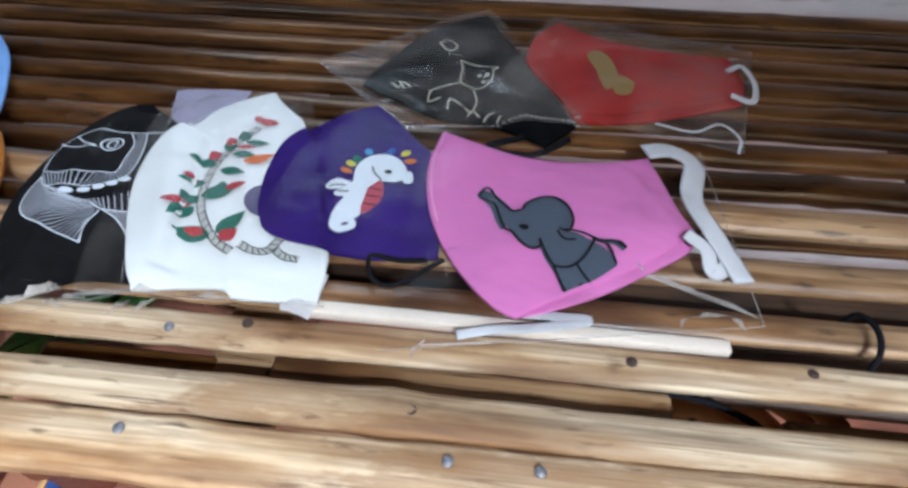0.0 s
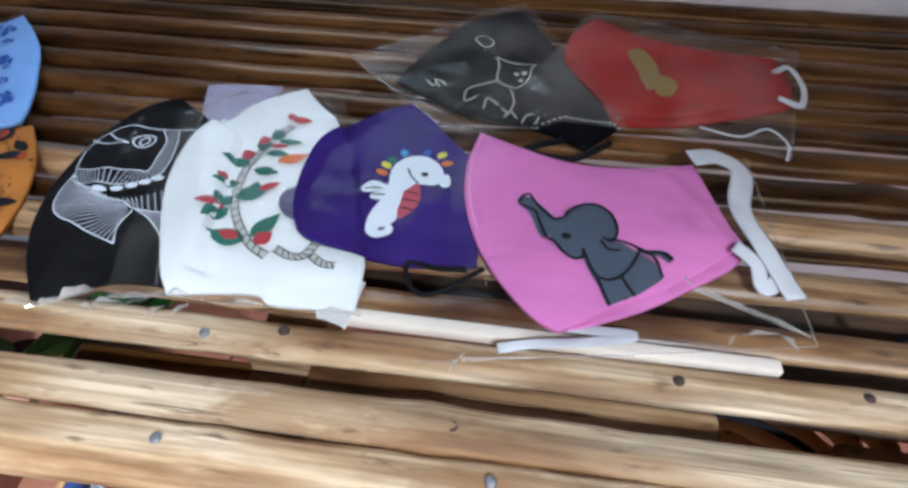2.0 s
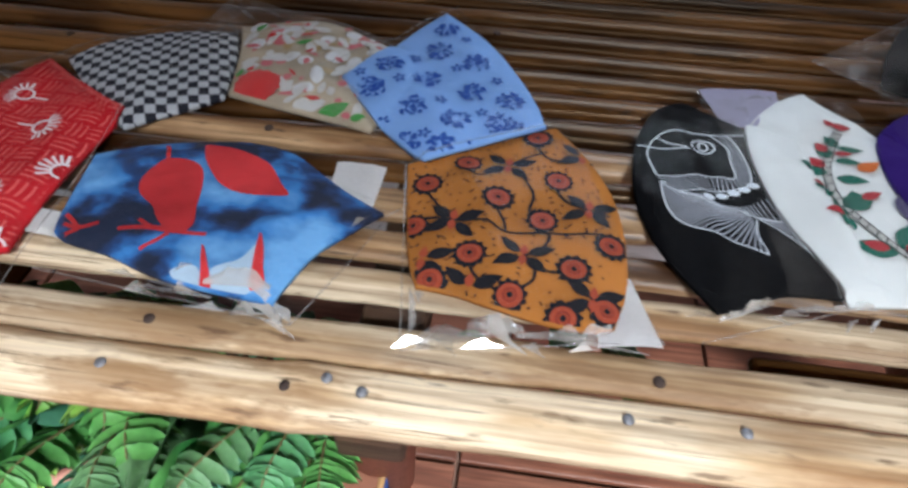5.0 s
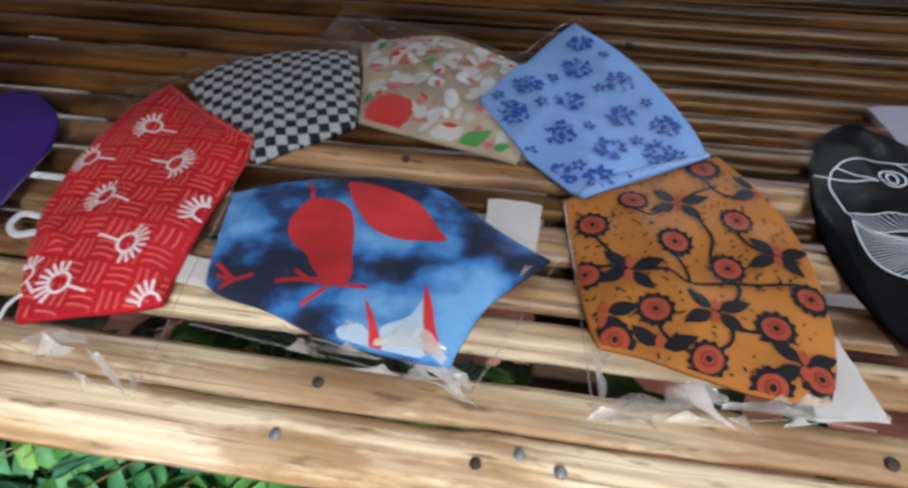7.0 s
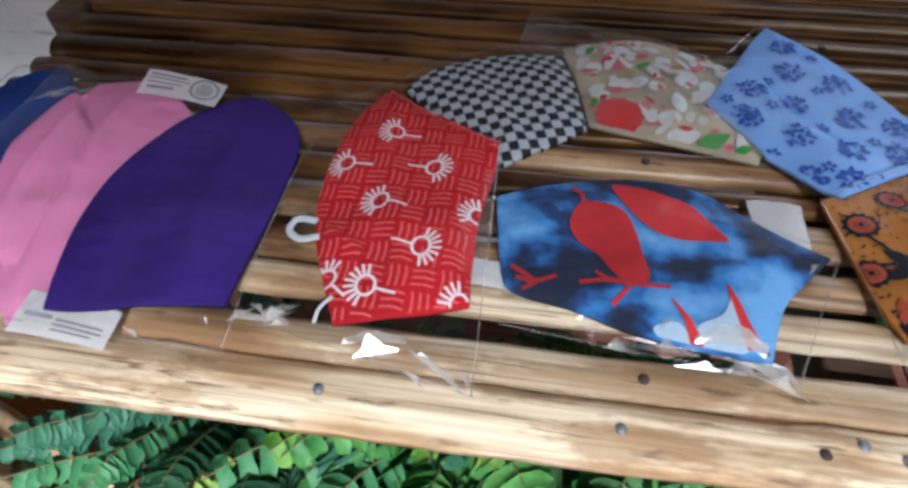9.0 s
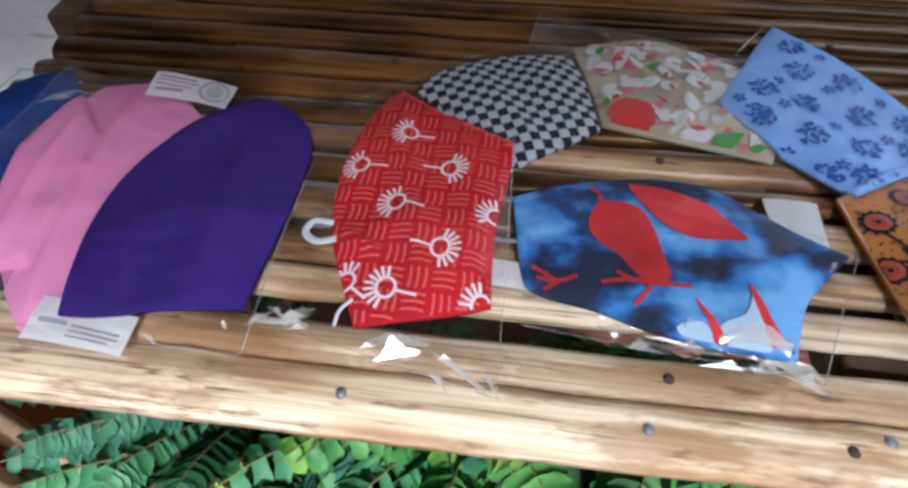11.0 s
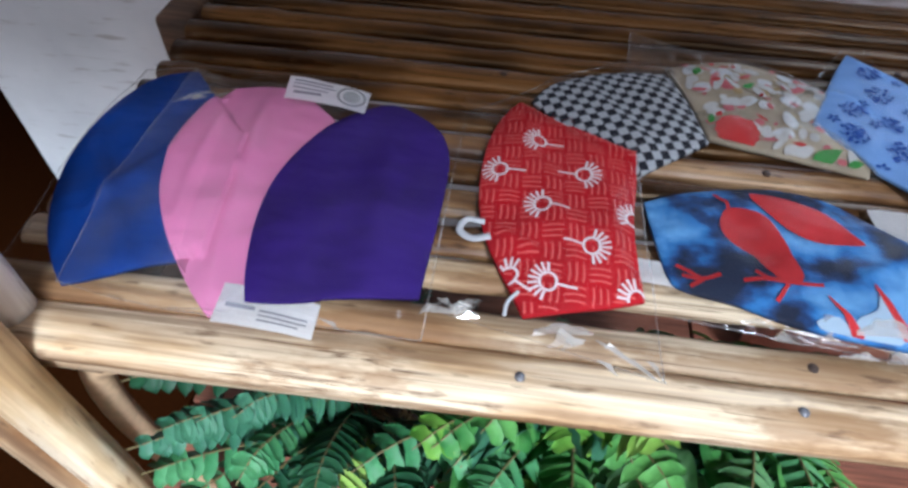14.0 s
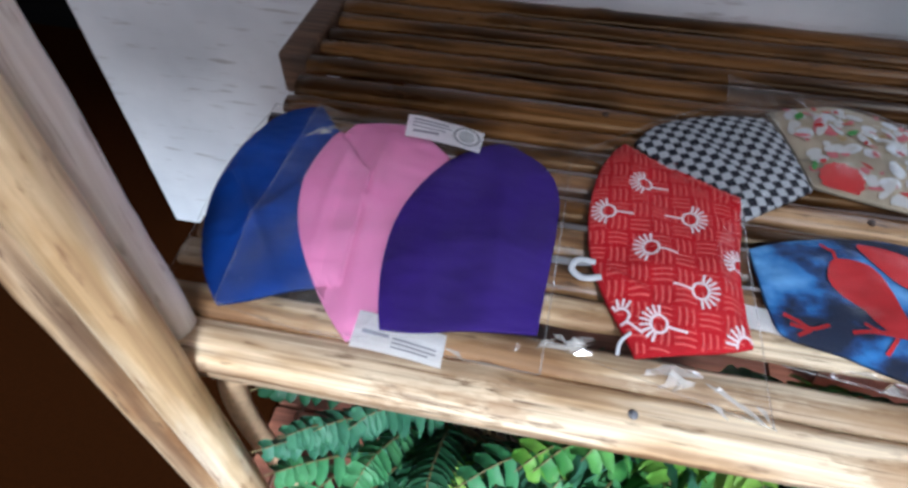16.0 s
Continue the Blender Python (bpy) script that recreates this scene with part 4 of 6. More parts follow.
motif(wreath, "berry_print", REDP, blobs=[leaf(x, y, l * 1.1, w * 1.3, a) for x, y, l, w, a in ((-23, 46, 11, 6, 10), (-22, 46, 7, 4.5, 120), (-32, 22, 8, 5.5, 120), (-37, 8, 9, 6, 125), (-25, -16, 11, 4.5, 25), (-38, -32, 13, 5, 195), (-24, -53, 11, 5, 165), (-15, -56, 10, 7, 50), (-42, -11, 7, 3.5, 170), (-29, 20, 10, 3.5, 10))])
motif(wreath, "orange_leaf_print", ORANGEP, blobs=[leaf(-21, 6, 19, 8, 35)])
motif(wreath, "mandala_print", paint("indigo_paint", (0.06, 0.05, 0.14)), blobs=[mm_oval(1, -24, 12, 14, 20)])

# fish in white line
FISH = [[(-49, 31.2), (-40, 40.8), (-24.8, 42.4), (-8.4, 41.5), (5.4, 44.7)], [(-56.1, 31.2), (-49.9, 26.7), (-43.4, 24.5), (-28.3, 25.6)], [(-45.8, 34.9), (-37, 28.6), (-28.3, 25.6)], [(-48.6, 32.3), (-51.7, 19.6), (-48.3, 2.5)], [(-48, 2), (-34, 2.1), (-16, 5.7), (-6.7, 5.7), (-7.1, 18.4), (-7.7, 30.8), (-15.4, 42.1)], [(-46.5, -2.1), (-38.3, -10.2), (-18.7, -7.4), (-1.4, -0.2), (2.1, 10.8), (-0.5, 28.7), (-4.6, 41)], [(-38.3, -10.2), (-25.9, -17.4), (-8.9, -19.4), (-0.2, -22.8), (17.1, -21.2)], [(-46.5, -2.1), (-46.2, -15.9), (-43.2, -27.3), (-35.9, -34.3), (-18, -41.4), (1, -47.3)], [(1, -47.3), (-2.3, -36), (-0.7, -24.2)], [(-0.2, -22.8), (9.3, -27.3), (19, -36.1), (25.2, -44.9)]]
motif(fish, "fish_drawing", WHITEP, strokes=FISH, width=0.0008)


def rungs(a, b, n):
    """Hatching between two lines."""
    a, b = spline([(x, y, 0) for x, y in a], n), spline([(x, y, 0) for x, y in b], n)
    pick = [round(i * (min(len(a), len(b)) - 1) / n) for i in range(n + 1)]
    return [[(a[k].x, a[k].y), (b[k].x, b[k].y)] for k in pick]


motif(fish, "fish_hatching", GREYLINE, width=0.0006, strokes=
      rungs([(-47.2, 0.7), (-33.5, 1.3), (-15.5, 4.8), (-6.4, 5.2), (-6.8, 18.5), (-7.2, 29.8), (-10.7, 41.2)], [(-38.9, -9.8), (-27.5, -9.1), (-16, -6.5), (-1.6, 0.2), (1.4, 10.7), (-0.7, 25.5), (-5.2, 40.9)], 34)
      + rungs([(-36, -11.3), (-23.5, -16.2), (-10, -17.3), (-0.8, -13.8), (10, -5.5)], [(-25.7, -17.8), (-15.3, -19.4), (-5.1, -20.5), (3.8, -22.7), (17.7, -21.1)], 16)
      + rungs([(-46.4, -3.9), (-46.2, -15.9), (-43.2, -27.3), (-35.9, -34.3), (-18, -41.4), (0.2, -47)], [(-39.2, -10.4), (-29.4, -17.1), (-18.6, -19), (-8.9, -20.7), (-3.4, -23.7), (-2.3, -36)], 30)
      + rungs([(0.7, -22.7), (10.2, -27.2), (19.3, -36.1)], [(17.7, -21.1), (20.9, -27.7), (25.5, -37.2)], 8))
motif(fish, "fish_scales", WHITEP, blobs=[mm_oval(x, y, 3.4, 2.2, 12) for x, y in [(-23.8, -14), (-16.3, -10.7), (-9.6, -7.4), (-3.7, -3.8), (1.7, 0.2)]])
motif(fish, "fish_eye", WHITEP, strokes=[[(-20.6 + a * math.cos(t), 29.4 + b * math.sin(t)) for t in (2 * math.pi * k / 10 for k in range(11))] for a, b in ((6.4, 5.6), (2.6, 3.6))], width=0.0010)

# cat, gold print
motif(cat, "cat_drawing", paint("pale_line_paint", (0.42, 0.42, 0.34)), width=0.0012, strokes=[[(-24.6, 21.7), (-22.1, 11.3), (-22.2, -2.5), (-15.3, -8.2), (-7.9, -8.4), (-1.1, 0.6), (-0.6, 11), (2.1, 16.4), (-7.7, 13.5), (-15.6, 15.9), (-24.6, 21.7)], [(-22.1, -3.8), (-35.4, -11.1), (-40.2, -19.7), (-40.5, -27.9), (-33, -24.9)], [(-12.5, -11), (-9.3, -23.3), (-11.1, -35.8), (-16.6, -33.6)], [(-27.9, -34.1), (-26.3, -25.8), (-18.6, -31.5)], [(-42.1, 41.9), (-36.4, 45.1), (-29.7, 39.8), (-29.1, 33.8), (-35, 32.9), (-42.1, 41.9)], [(-14.3, -39.2), (-10.4, -35.7), (-6.2, -39.8)], [(-3.4, -43.5), (-1, -38.5), (3.1, -36.7)], [(5.2, -43.4), (7.4, -39.6)], [(-68.1, -10.7), (-62.8, -15.2), (-59.7, -11.4), (-54, -16.5)], [(-62.6, -9.9), (-58.4, -17.2)]], blobs=[mm_oval(x, y, 1.8) for x, y in [(-10, 4.8), (-4.8, 4.9), (-6.6, -1.5)]])
motif(gold, "gold_print", GOLDP, blobs=[[(-37.9, 9.4), (-28.6, 18.3), (-20, 1.2), (-18, -22.7), (-27.6, -30.7), (-32, -11.2)], [(-21.4, -19.9), (-13.8, -15.4), (-7.3, -24.4), (-11.7, -33.4), (-20.6, -32.8)]])

# ochre floral print
FLOWERS = [(-20.4, 38.4), (-39.9, 19.2), (-2, 12.3), (28.9, 31.6), (21.5, 1.6), (-12.3, -26.6), (-28.9, -43), (8.6, -47.1), (37.2, -29), (55.7, -9.9), (33, -55.5), (16.5, 67.9), (52.4, -49.2), (-42.3, -10.9)]
RUSTP = paint("rust_dye", (0.20, 0.03, 0.02))
for i, (x, y) in enumerate(FLOWERS):
    motif(flor, "flower_print", BLACKP, blobs=[mm_oval(x, y, 8.2 + 1.2 * wob(x, y), None, 10 * i, 48, 0.10, 12)], lift=0.0004)
    motif(flor, "flower_print", BRICKP, blobs=[mm_oval(x, y, 6.0, 5.6)], lift=0.0006)
    motif(flor, "flower_print", RUSTP, strokes=[[(x + 2.9 * math.cos(a), y + 2.9 * math.sin(a)) for a in (2 * math.pi * k / 8 for k in range(9))]], width=0.0008, lift=0.0008)
    motif(flor, "flower_print", BLACKP, blobs=[mm_oval(x, y, 1.5)], lift=0.0008)
leaves, buds = [], []
for i, (x, y) in enumerate([(1.5, 39.8), (-23, -6.3), (45, 12.6), (13.2, -23.5), (46.2, -44.3), (42.1, 55.2), (-34.3, -31.5), (-10.7, -44.8)]):
    for k, a in enumerate((22, 142, 212, 318)):
        leaves.append(leaf(x + 2 * math.cos(radians(a)), y + 2 * math.sin(radians(a)), 15.0 - 2 * (k % 2), 6.8, a + 8 * wob(i, k)))
    buds += [leaf(x, y, 7, 4, 85), leaf(x, y, 7, 4, 265)]
for l in leaves:
    motif(flor, "leaf_print", BLACKP, blobs=[l], lift=0.0005)
for l in buds:
    motif(flor, "bud_print", BRICKP, blobs=[l], lift=0.0006)
motif(flor, "vine_print", BLACKP, width=0.0016, lift=0.00035, strokes=[[(-45, -6.4), (-34.6, -5.8), (-23, -6.3), (-6.3, -5.4), (3.4, -10.3), (21.1, -6.9), (35.9, -5.9), (51, -2.9)], [(-20.5, 31.7), (-12.9, 28.3), (0.1, 38.8), (10.5, 48.4), (22.4, 55.1)], [(-39.7, 13.7), (-32.1, 3.5), (-23, -6.3)], [(-2.4, 5.3), (2.6, -4), (3.4, -10.3)], [(28, 24.1), (34, 16.1), (45, 12.6), (56, 10.9)], [(20.8, -4.4), (25.6, -10), (20, -20), (13.2, -24.1)]])
motif(flor, "vine_print", BLACKP, width=0.0016, lift=0.00035, strokes=[[(13.2, -24.1), (25.1, -32.2), (32.2, -31.1)], [(-12.5, -31.6), (-8.1, -38.9), (-1.3, -43.3), (4.2, -45.7)], [(12.3, -43.9), (18.7, -37.4), (18.5, -29), (14.2, -25.4)], [(36.3, -34.7), (41.8, -41.9), (46.2, -44.3), (48.8, -51)], [(9.3, 32.4), (16.1, 18.6), (14.5, 7.9), (17.1, 3.2)], [(-28.9, -47.7), (-22.4, -48), (-15.5, -49.6)], [(15.9, 61.7), (21.9, 50.1), (35.6, 48.1), (42.1, 55.2)]])
random.seed(5)
motif(flor, "speck_print", BLACKP, lift=0.0004, width=0.0009, strokes=[[(x, y), (x + random.uniform(-2.4, 2.4), y + random.uniform(-2.4, 2.4))] for x, y in ((random.uniform(-55, 55), random.uniform(-70, 75)) for _ in range(460))])

# light blue flower clusters
random.seed(6)
CL = [(-4, 43), (-32, 16), (-7, 11), (22.5, 32), (23, 2), (-38, -9), (-11, -20), (16.5, -28), (47, -4.6), (-8.6, -52), (12, -53), (42, -27), (-2, 70)]
pet, curl = [], []
for x, y in CL:
    for k in range(30):
        a, r = random.uniform(0, 6.28), 9.0 * math.sqrt(random.random())
        pet.append(mm_oval(x + r * math.cos(a), y + r * math.sin(a), random.uniform(1.2, 2.2), random.uniform(0.8, 1.4), random.uniform(0, 180), 8))
    for k in range(6):
        a = k * 1.05 + x
        curl.append([(x + 3 * math.cos(a), y + 3 * math.sin(a)), (x + 7 * math.cos(a + 0.4), y + 7 * math.sin(a + 0.4)), (x + 9 * math.cos(a + 0.1), y + 9 * math.sin(a + 0.1))])
for x, y in ((-22.6, 1), (5, -10.6), (37, 14.5), (-25.6, -34), (31, -19), (0.5, -44), (10, 25.6), (53, -27), (-18, 32), (28, -50), (-48, 4), (12, 58)):
    for k in range(5):
        a = k * 1.257 + 0.3 * x
        pet.append(mm_oval(x + 2.6 * math.cos(a), y + 2.6 * math.sin(a), 1.7, 1.1, math.degrees(a), 8))
motif(sky_mask, "flower_print", DYEBLUE, blobs=pet, strokes=curl, width=0.0009)

# cream mask with flowers
random.seed(7)
motif(gard, "petal_print", paint("pale_petal_dye", (0.68, 0.70, 0.72)), blobs=[mm_oval(x, y, random.uniform(5, 8), random.uniform(4, 6), random.uniform(0, 180), 12) for x, y in ((-20.8, 46), (5, 37), (-1, 6), (-12, 10), (16, 14), (-40, 24), (5.4, -21), (21, 45), (-12.5, -15.4), (11, -9.4), (30, 10), (40, 24), (-28, 40), (-46, 44), (36, -12))])
motif(gard, "tan_print", TAN, blobs=[mm_oval(x, y, 5, 3.2, random.uniform(0, 180), 12) for x, y in ((1, 24), (-17.4, 21), (17.6, -3), (-8.7, 41), (10, 26), (26, 30), (34, 0))])
motif(gard, "pink_print", PINKP, blobs=[leaf(x, y, l, w, a) for x, y, l, w, a in ((-33, 22, 22, 8, 75), (-30, 26, 16, 7, 20), (-28, -2, 10, 8, 60), (20, 26, 22, 8, 40), (-10, -27, 20, 3.5, 5), (-48, 22, 12, 4, -5), (32, 40, 14, 7, 0), (24, -8, 14, 3, 20))])
motif(gard, "small_flower_print", PINKP, blobs=[mm_oval(random.uniform(-50, 50), random.uniform(-50, 55), random.uniform(1.6, 4.5), random.uniform(1.2, 3), random.uniform(0, 180), 10) for _ in range(46)])
motif(gard, "white_speck_print", paint("soft_white_dye", (0.62, 0.62, 0.60)), blobs=[mm_oval(random.uniform(-50, 50), random.uniform(-50, 55), random.uniform(3, 7.5), random.uniform(2, 4), random.uniform(0, 180), 10) for _ in range(80)])
motif(gard, "scarlet_speck_print", REDDYE, blobs=[leaf(random.uniform(-50, 50), random.uniform(-50, 55), random.uniform(5, 11), random.uniform(2, 4), random.uniform(0, 360)) for _ in range(16)])
motif(gard, "red_flower_print", REDDYE, blobs=[mm_oval(-24, -22, 14, 14.5, 0, 48, 0.05, 14)])
motif(gard, "leaf_print", LEAFP, blobs=[leaf(20, -42, 20, 11, 25), leaf(-44, 36, 10, 6, 70), leaf(-13, 24, 12, 5, 40), leaf(-40, -16, 10, 4, 80), leaf(40, -44, 10, 5, 10)])

# red mask with white seed heads
heads, basket = [], []
for x, y, a in ((-22, 50.6, -5), (5, 24, 178), (-18.6, -5, -8), (33, -5, -40), (8, -32, 176), (-13.8, -56.6, -8), (-34, -55, -35), (-44, 22, 0), (31, -60, 0)):
    t = radians(a)

    def rot(u, v):
        return (x + u * math.cos(t) - v * math.sin(t), y + u * math.sin(t) + v * math.cos(t))

    heads.append([rot(4.4 * math.cos(b), 5.2 * math.sin(b)) for b in (2 * math.pi * k / 10 for k in range(11))])
    heads.append([rot(4.4, 0), rot(15, -0.5)])
    for k in range(9):
        b = radians(100 + 160 * k / 8)
        heads.append([rot(5.2 * math.cos(b), 6 * math.sin(b)), rot(10.4 * math.cos(b), 11.5 * math.sin(b))])
for i in range(-5, 6):
    for j in range(-7, 8):
        x, y = i * 12.5 + 1.2 * wob(i, j), j * 12.5 + 1.2 * wob(j, i)
        for k in (-3.6, 0, 3.6):
            basket.append([(x - 5.4, y + k), (x, y + k + 0.7), (x + 5.4, y + k)] if (i + j) % 2 else [(x + k, y - 5.4), (x + k + 0.5, y), (x + k, y + 5.4)])
motif(hand, "basket_print", LIGHTRED, strokes=basket, width=0.0010)
motif(hand, "seed_head_print", paint("pale_pink_dye", (0.80, 0.68, 0.70)), strokes=heads, width=0.0014)

# red birds on the dyed mask
motif(bird, "pale_patch_print", paint("pale_blue_dye", (0.42, 0.54, 0.66)), blobs=[[(19.8, -28.8), (31.3, -21.3), (36, -11.5), (38.4, -25.6), (41.1, -37), (28.7, -39.9), (22.1, -38.1)], [(0.9, -30.9), (12, -27.9), (18, -37), (7.2, -37.2)]])
motif(bird, "bird_print", cloth("bird_red_dye", (0.45, 0.032, 0.036), 0.35), blobs=[[(-32, 38.2), (-18.8, 38.8), (-9.8, 33.3), (-5, 20.7), (-2.2, 6.8), (0.5, -3), (-2.4, -9), (-10.2, -9.4), (-18.7, -2.4), (-23.2, 3.8), (-32, 9.7), (-37.1, 18.1), (-37.3, 27.6)], [(-16, 54), (-3.4, 54.5), (14.4, 48.6), (24.4, 41.9), (33.8, 29.8), (39.5, 22.5), (25.3, 20.5), (11.6, 21.2), (0.4, 27), (-10.1, 39.2), (-14.3, 46.7)], [(35, -4.7), (39.6, -13.4), (42.7, -23.5), (46.1, -33), (40.7, -36.5), (38.8, -28.4), (36.4, -16.9)], [(9.8, -15.2), (12.9, -18.8), (18.8, -28.9), (22.4, -37), (17.3, -37.7), (14.9, -28.9)]],
      strokes=[[(-37.3, 50.3), (-33.1, 44.1), (-30.7, 37.1)], [(-32.3, -13.2), (-20.7, -9.9), (-6.3, -9.5), (9.3, -8.9)], [(-25.1, -5.9), (-18.2, -8.9), (-11.6, -8)], [(-17.1, -23), (-12.4, -16.1), (-8.9, -10.9)], [(-64.5, -5.4), (-58.3, -9.6), (-52.2, -13.7), (-43.3, -10.8)], [(-59.5, -18.7), (-52.1, -14.4)], [(-62, -11.8), (-52, -15)]], width=0.0021)

# stitched seams near the curved edge
def seam(pad, material, inset=0.955, first=0, last=22):
    bm = bmesh.new()
    pts = [pad.c + (p - pad.c) * inset for p in pad.line[first:last + 1]]
    ribbon_on(pad, bm, [(p.x, p.y) for p in pts], 0.0009, 0.0004, 3)
    part("seam", bm, material, pad.ob)


for pad, m in ((eleph, paint("pale_pink_thread", (0.80, 0.38, 0.64))), (wreath, PAPER), (hand, LIGHTRED), (rose, paint("rose_thread", (0.74, 0.32, 0.50))), (gold, REDDYE)):
    seam(pad, m)


# ---- ear loops, paper cards and tags ----
def ear_loop(pad, pts, r=0.0022, material=ELASTIC, flat=0.45, label=""):
    bm = bmesh.new()
    tube(bm, spline([(x - pad.at[0], y - pad.at[1], TOP + z - pad.at[2]) for x, y, z in pts], 8), r, 8, flat=flat)
    part("ear_loop", bm, material, pad.ob, label)


ear_loop(eleph, [(0.083, 0.228, 0.014), (0.098, 0.233, 0.012), (0.111, 0.224, 0.010), (0.106, 0.196, 0.010), (0.114, 0.172, 0.008), (0.125, 0.142, 0.005)], 0.0066, flat=0.12, label="flat white elastic ear loop")
ear_loop(eleph, [(0.098, 0.166, 0.012), (0.108, 0.158, 0.009), (0.110, 0.146, 0.006), (0.120, 0.152, 0.006)], 0.0044, flat=0.12, label="flat white elastic ear loop")
ear_loop(eleph, [(0.014, 0.112, 0.003), (0.034, 0.112, 0.003), (0.048, 0.111, 0.0035), (0.026, 0.105, 0.003), (0.004, 0.101, 0.003), (-0.013, 0.096, 0.003)], 0.0028, flat=0.15, label="white elastic ear loop under the mask")
ear_loop(horse, [(-0.032, 0.134, 0.009), (-0.046, 0.134, 0.007), (-0.062, 0.138, 0.004), (-0.058, 0.124, 0.003), (-0.046, 0.122, 0.003), (-0.024, 0.138, 0.006)], 0.0013, BLACKCORD, 1.0, "thin black elastic ear loop")
ear_loop(cat, [(0.040, 0.242, 0.008), (0.018, 0.228, 0.005), (-0.010, 0.232, 0.005), (0.012, 0.242, 0.007)], 0.0020, BLACKCORD, 1.0, "black elastic ear loop")
ear_loop(gold, [(0.150, 0.330, 0.010), (0.162, 0.340, 0.008), (0.168, 0.322, 0.006), (0.162, 0.300, 0.006), (0.148, 0.303, 0.008)], 0.0024, label="white elastic ear loop")
ear_loop(gold, [(0.095, 0.268, 0.006), (0.118, 0.262, 0.006), (0.136, 0.272, 0.006), (0.146, 0.260, 0.005), (0.143, 0.246, 0.004)], 0.0010, label="thin white thread")
ear_loop(hand, [(-0.653, 0.113, 0.008), (-0.663, 0.113, 0.008), (-0.666, 0.106, 0.007), (-0.659, 0.101, 0.007), (-0.649, 0.103, 0.008)], 0.0021, label="white elastic ear loop")
ear_loop(hand, [(-0.632, 0.068, 0.009), (-0.637, 0.062, 0.007), (-0.638, 0.055, 0.005)], 0.0010, label="twisted white cord")


def card(name, label, pts, z, material, category="paper card", bars=()):
    """A small sheet of paper, slightly bowed; bars: rows of unreadable print (u0, u1, v, height)."""
    a, b, c, d = (Vector(p) for p in pts)
    mid = (a + b + c + d) / 4
    ob = thing(name, label, category, at=(mid.x, mid.y, z))

    def where(u, v, up):
        p = a.lerp(b, u).lerp(d.lerp(c, u), v) - mid
        return (p.x, p.y, up + 0.0016 * math.sin(math.pi * u) + 0.0008 * wob(u * 3, v * 3))

    bm = bmesh.new()
    g = [[bm.verts.new(where(i / 12, j / 8, 0)) for i in range(13)] for j in range(9)]
    for j in range(8):
        for i in range(12):
            bm.faces.new((g[j][i], g[j][i + 1], g[j + 1][i + 1], g[j + 1][i]))
    bmesh.ops.solidify(bm, geom=bm.faces[:], thickness=0.0005)
    sheet = part("sheet", bm, material, ob, smooth=False)
    for u0, u1, v, h in bars:
        bm = bmesh.new()
        row = [[bm.verts.new(where(u0 + (u1 - u0) * i / 8, v + dv, 0.0009)) for i in range(9)] for dv in (0, h)]
        for i in range(8):
            bm.faces.new((row[0][i], row[0][i + 1], row[1][i + 1], row[1][i]))
        part("print_bar", bm, INK, sheet)
    return ob, where


BARS = [(0.08, 0.55, 0.18, 0.07), (0.08, 0.60, 0.34, 0.05), (0.08, 0.52, 0.50, 0.05), (0.10, 0.45, 0.66, 0.12)]
tag_ob, tag_at = card("paper_tag", "small white printed paper tag with a round stamp", [(-0.791, 0.213), (-0.735, 0.203), (-0.735, 0.182), (-0.788, 0.189)], TOP + 0.0180, PAPER, "paper tag", BARS)
bm = bmesh.new()
for r0, r1 in ((0.34, 0.42), (0.0, 0.24)):
    for k in range(20):
        q = [bm.verts.new(tag_at(0.80 + 0.42 * r * math.cos(a), 0.5 + r * math.sin(a), 0.0010)) for r, a in ((r0, 0.314 * k), (r1, 0.314 * k), (r1, 0.314 * (k + 1)), (r0, 0.314 * (k + 1)))]
        bm.faces.new(q)
part("round_stamp", bm, paint("grey_ink", (0.35, 0.35, 0.36)), tag_ob)
card("paper_tag", "white printed paper tag sticking out under a violet mask", [(-0.777, 0.053), (-0.727, 0.047), (-0.726, 0.027), (-0.776, 0.030)], TOP + 0.0062, PAPER, "paper tag", [(0.45, 0.92, 0.55, 0.05), (0.45, 0.92, 0.68, 0.04), (0.10, 0.40, 0.50, 0.10), (0.45, 0.85, 0.80, 0.04)])
card("paper_card", "plain white card behind the ochre mask", [(-0.290, 0.108), (-0.274, 0.104), (-0.262, 0.068), (-0.290, 0.064)], TOP + 0.003, PAPER)
card("paper_card", "plain white card beside the blue dyed mask", [(-0.432, 0.162), (-0.404, 0.162), (-0.405, 0.128), (-0.430, 0.130)], TOP + 0.004, PAPER)
card("paper_card", "pale lilac card behind the white mask", [(-0.222, 0.268), (-0.172, 0.274), (-0.175, 0.225), (-0.212, 0.232)], TOP + 0.004, LILAC)
card("paper_card", "white card corner below the white mask", [(-0.106, 0.124), (-0.080, 0.124), (-0.083, 0.096), (-0.098, 0.100)], TOP + 0.003, PAPER)
card("paper_card", "white card strip between two masks", [(-0.580, 0.104), (-0.548, 0.102), (-0.546, 0.086), (-0.578, 0.088)], TOP + 0.003, PAPER)


# ---- clear plastic bags ----
def cover(x, y, pads=PADS):
    z = TOP + 0.0010
    for p in pads:
        if abs(x - p.c.x) < 0.11 and abs(y - p.c.y) < 0.13:
            z = max(z, p.top(x, y))
    return z


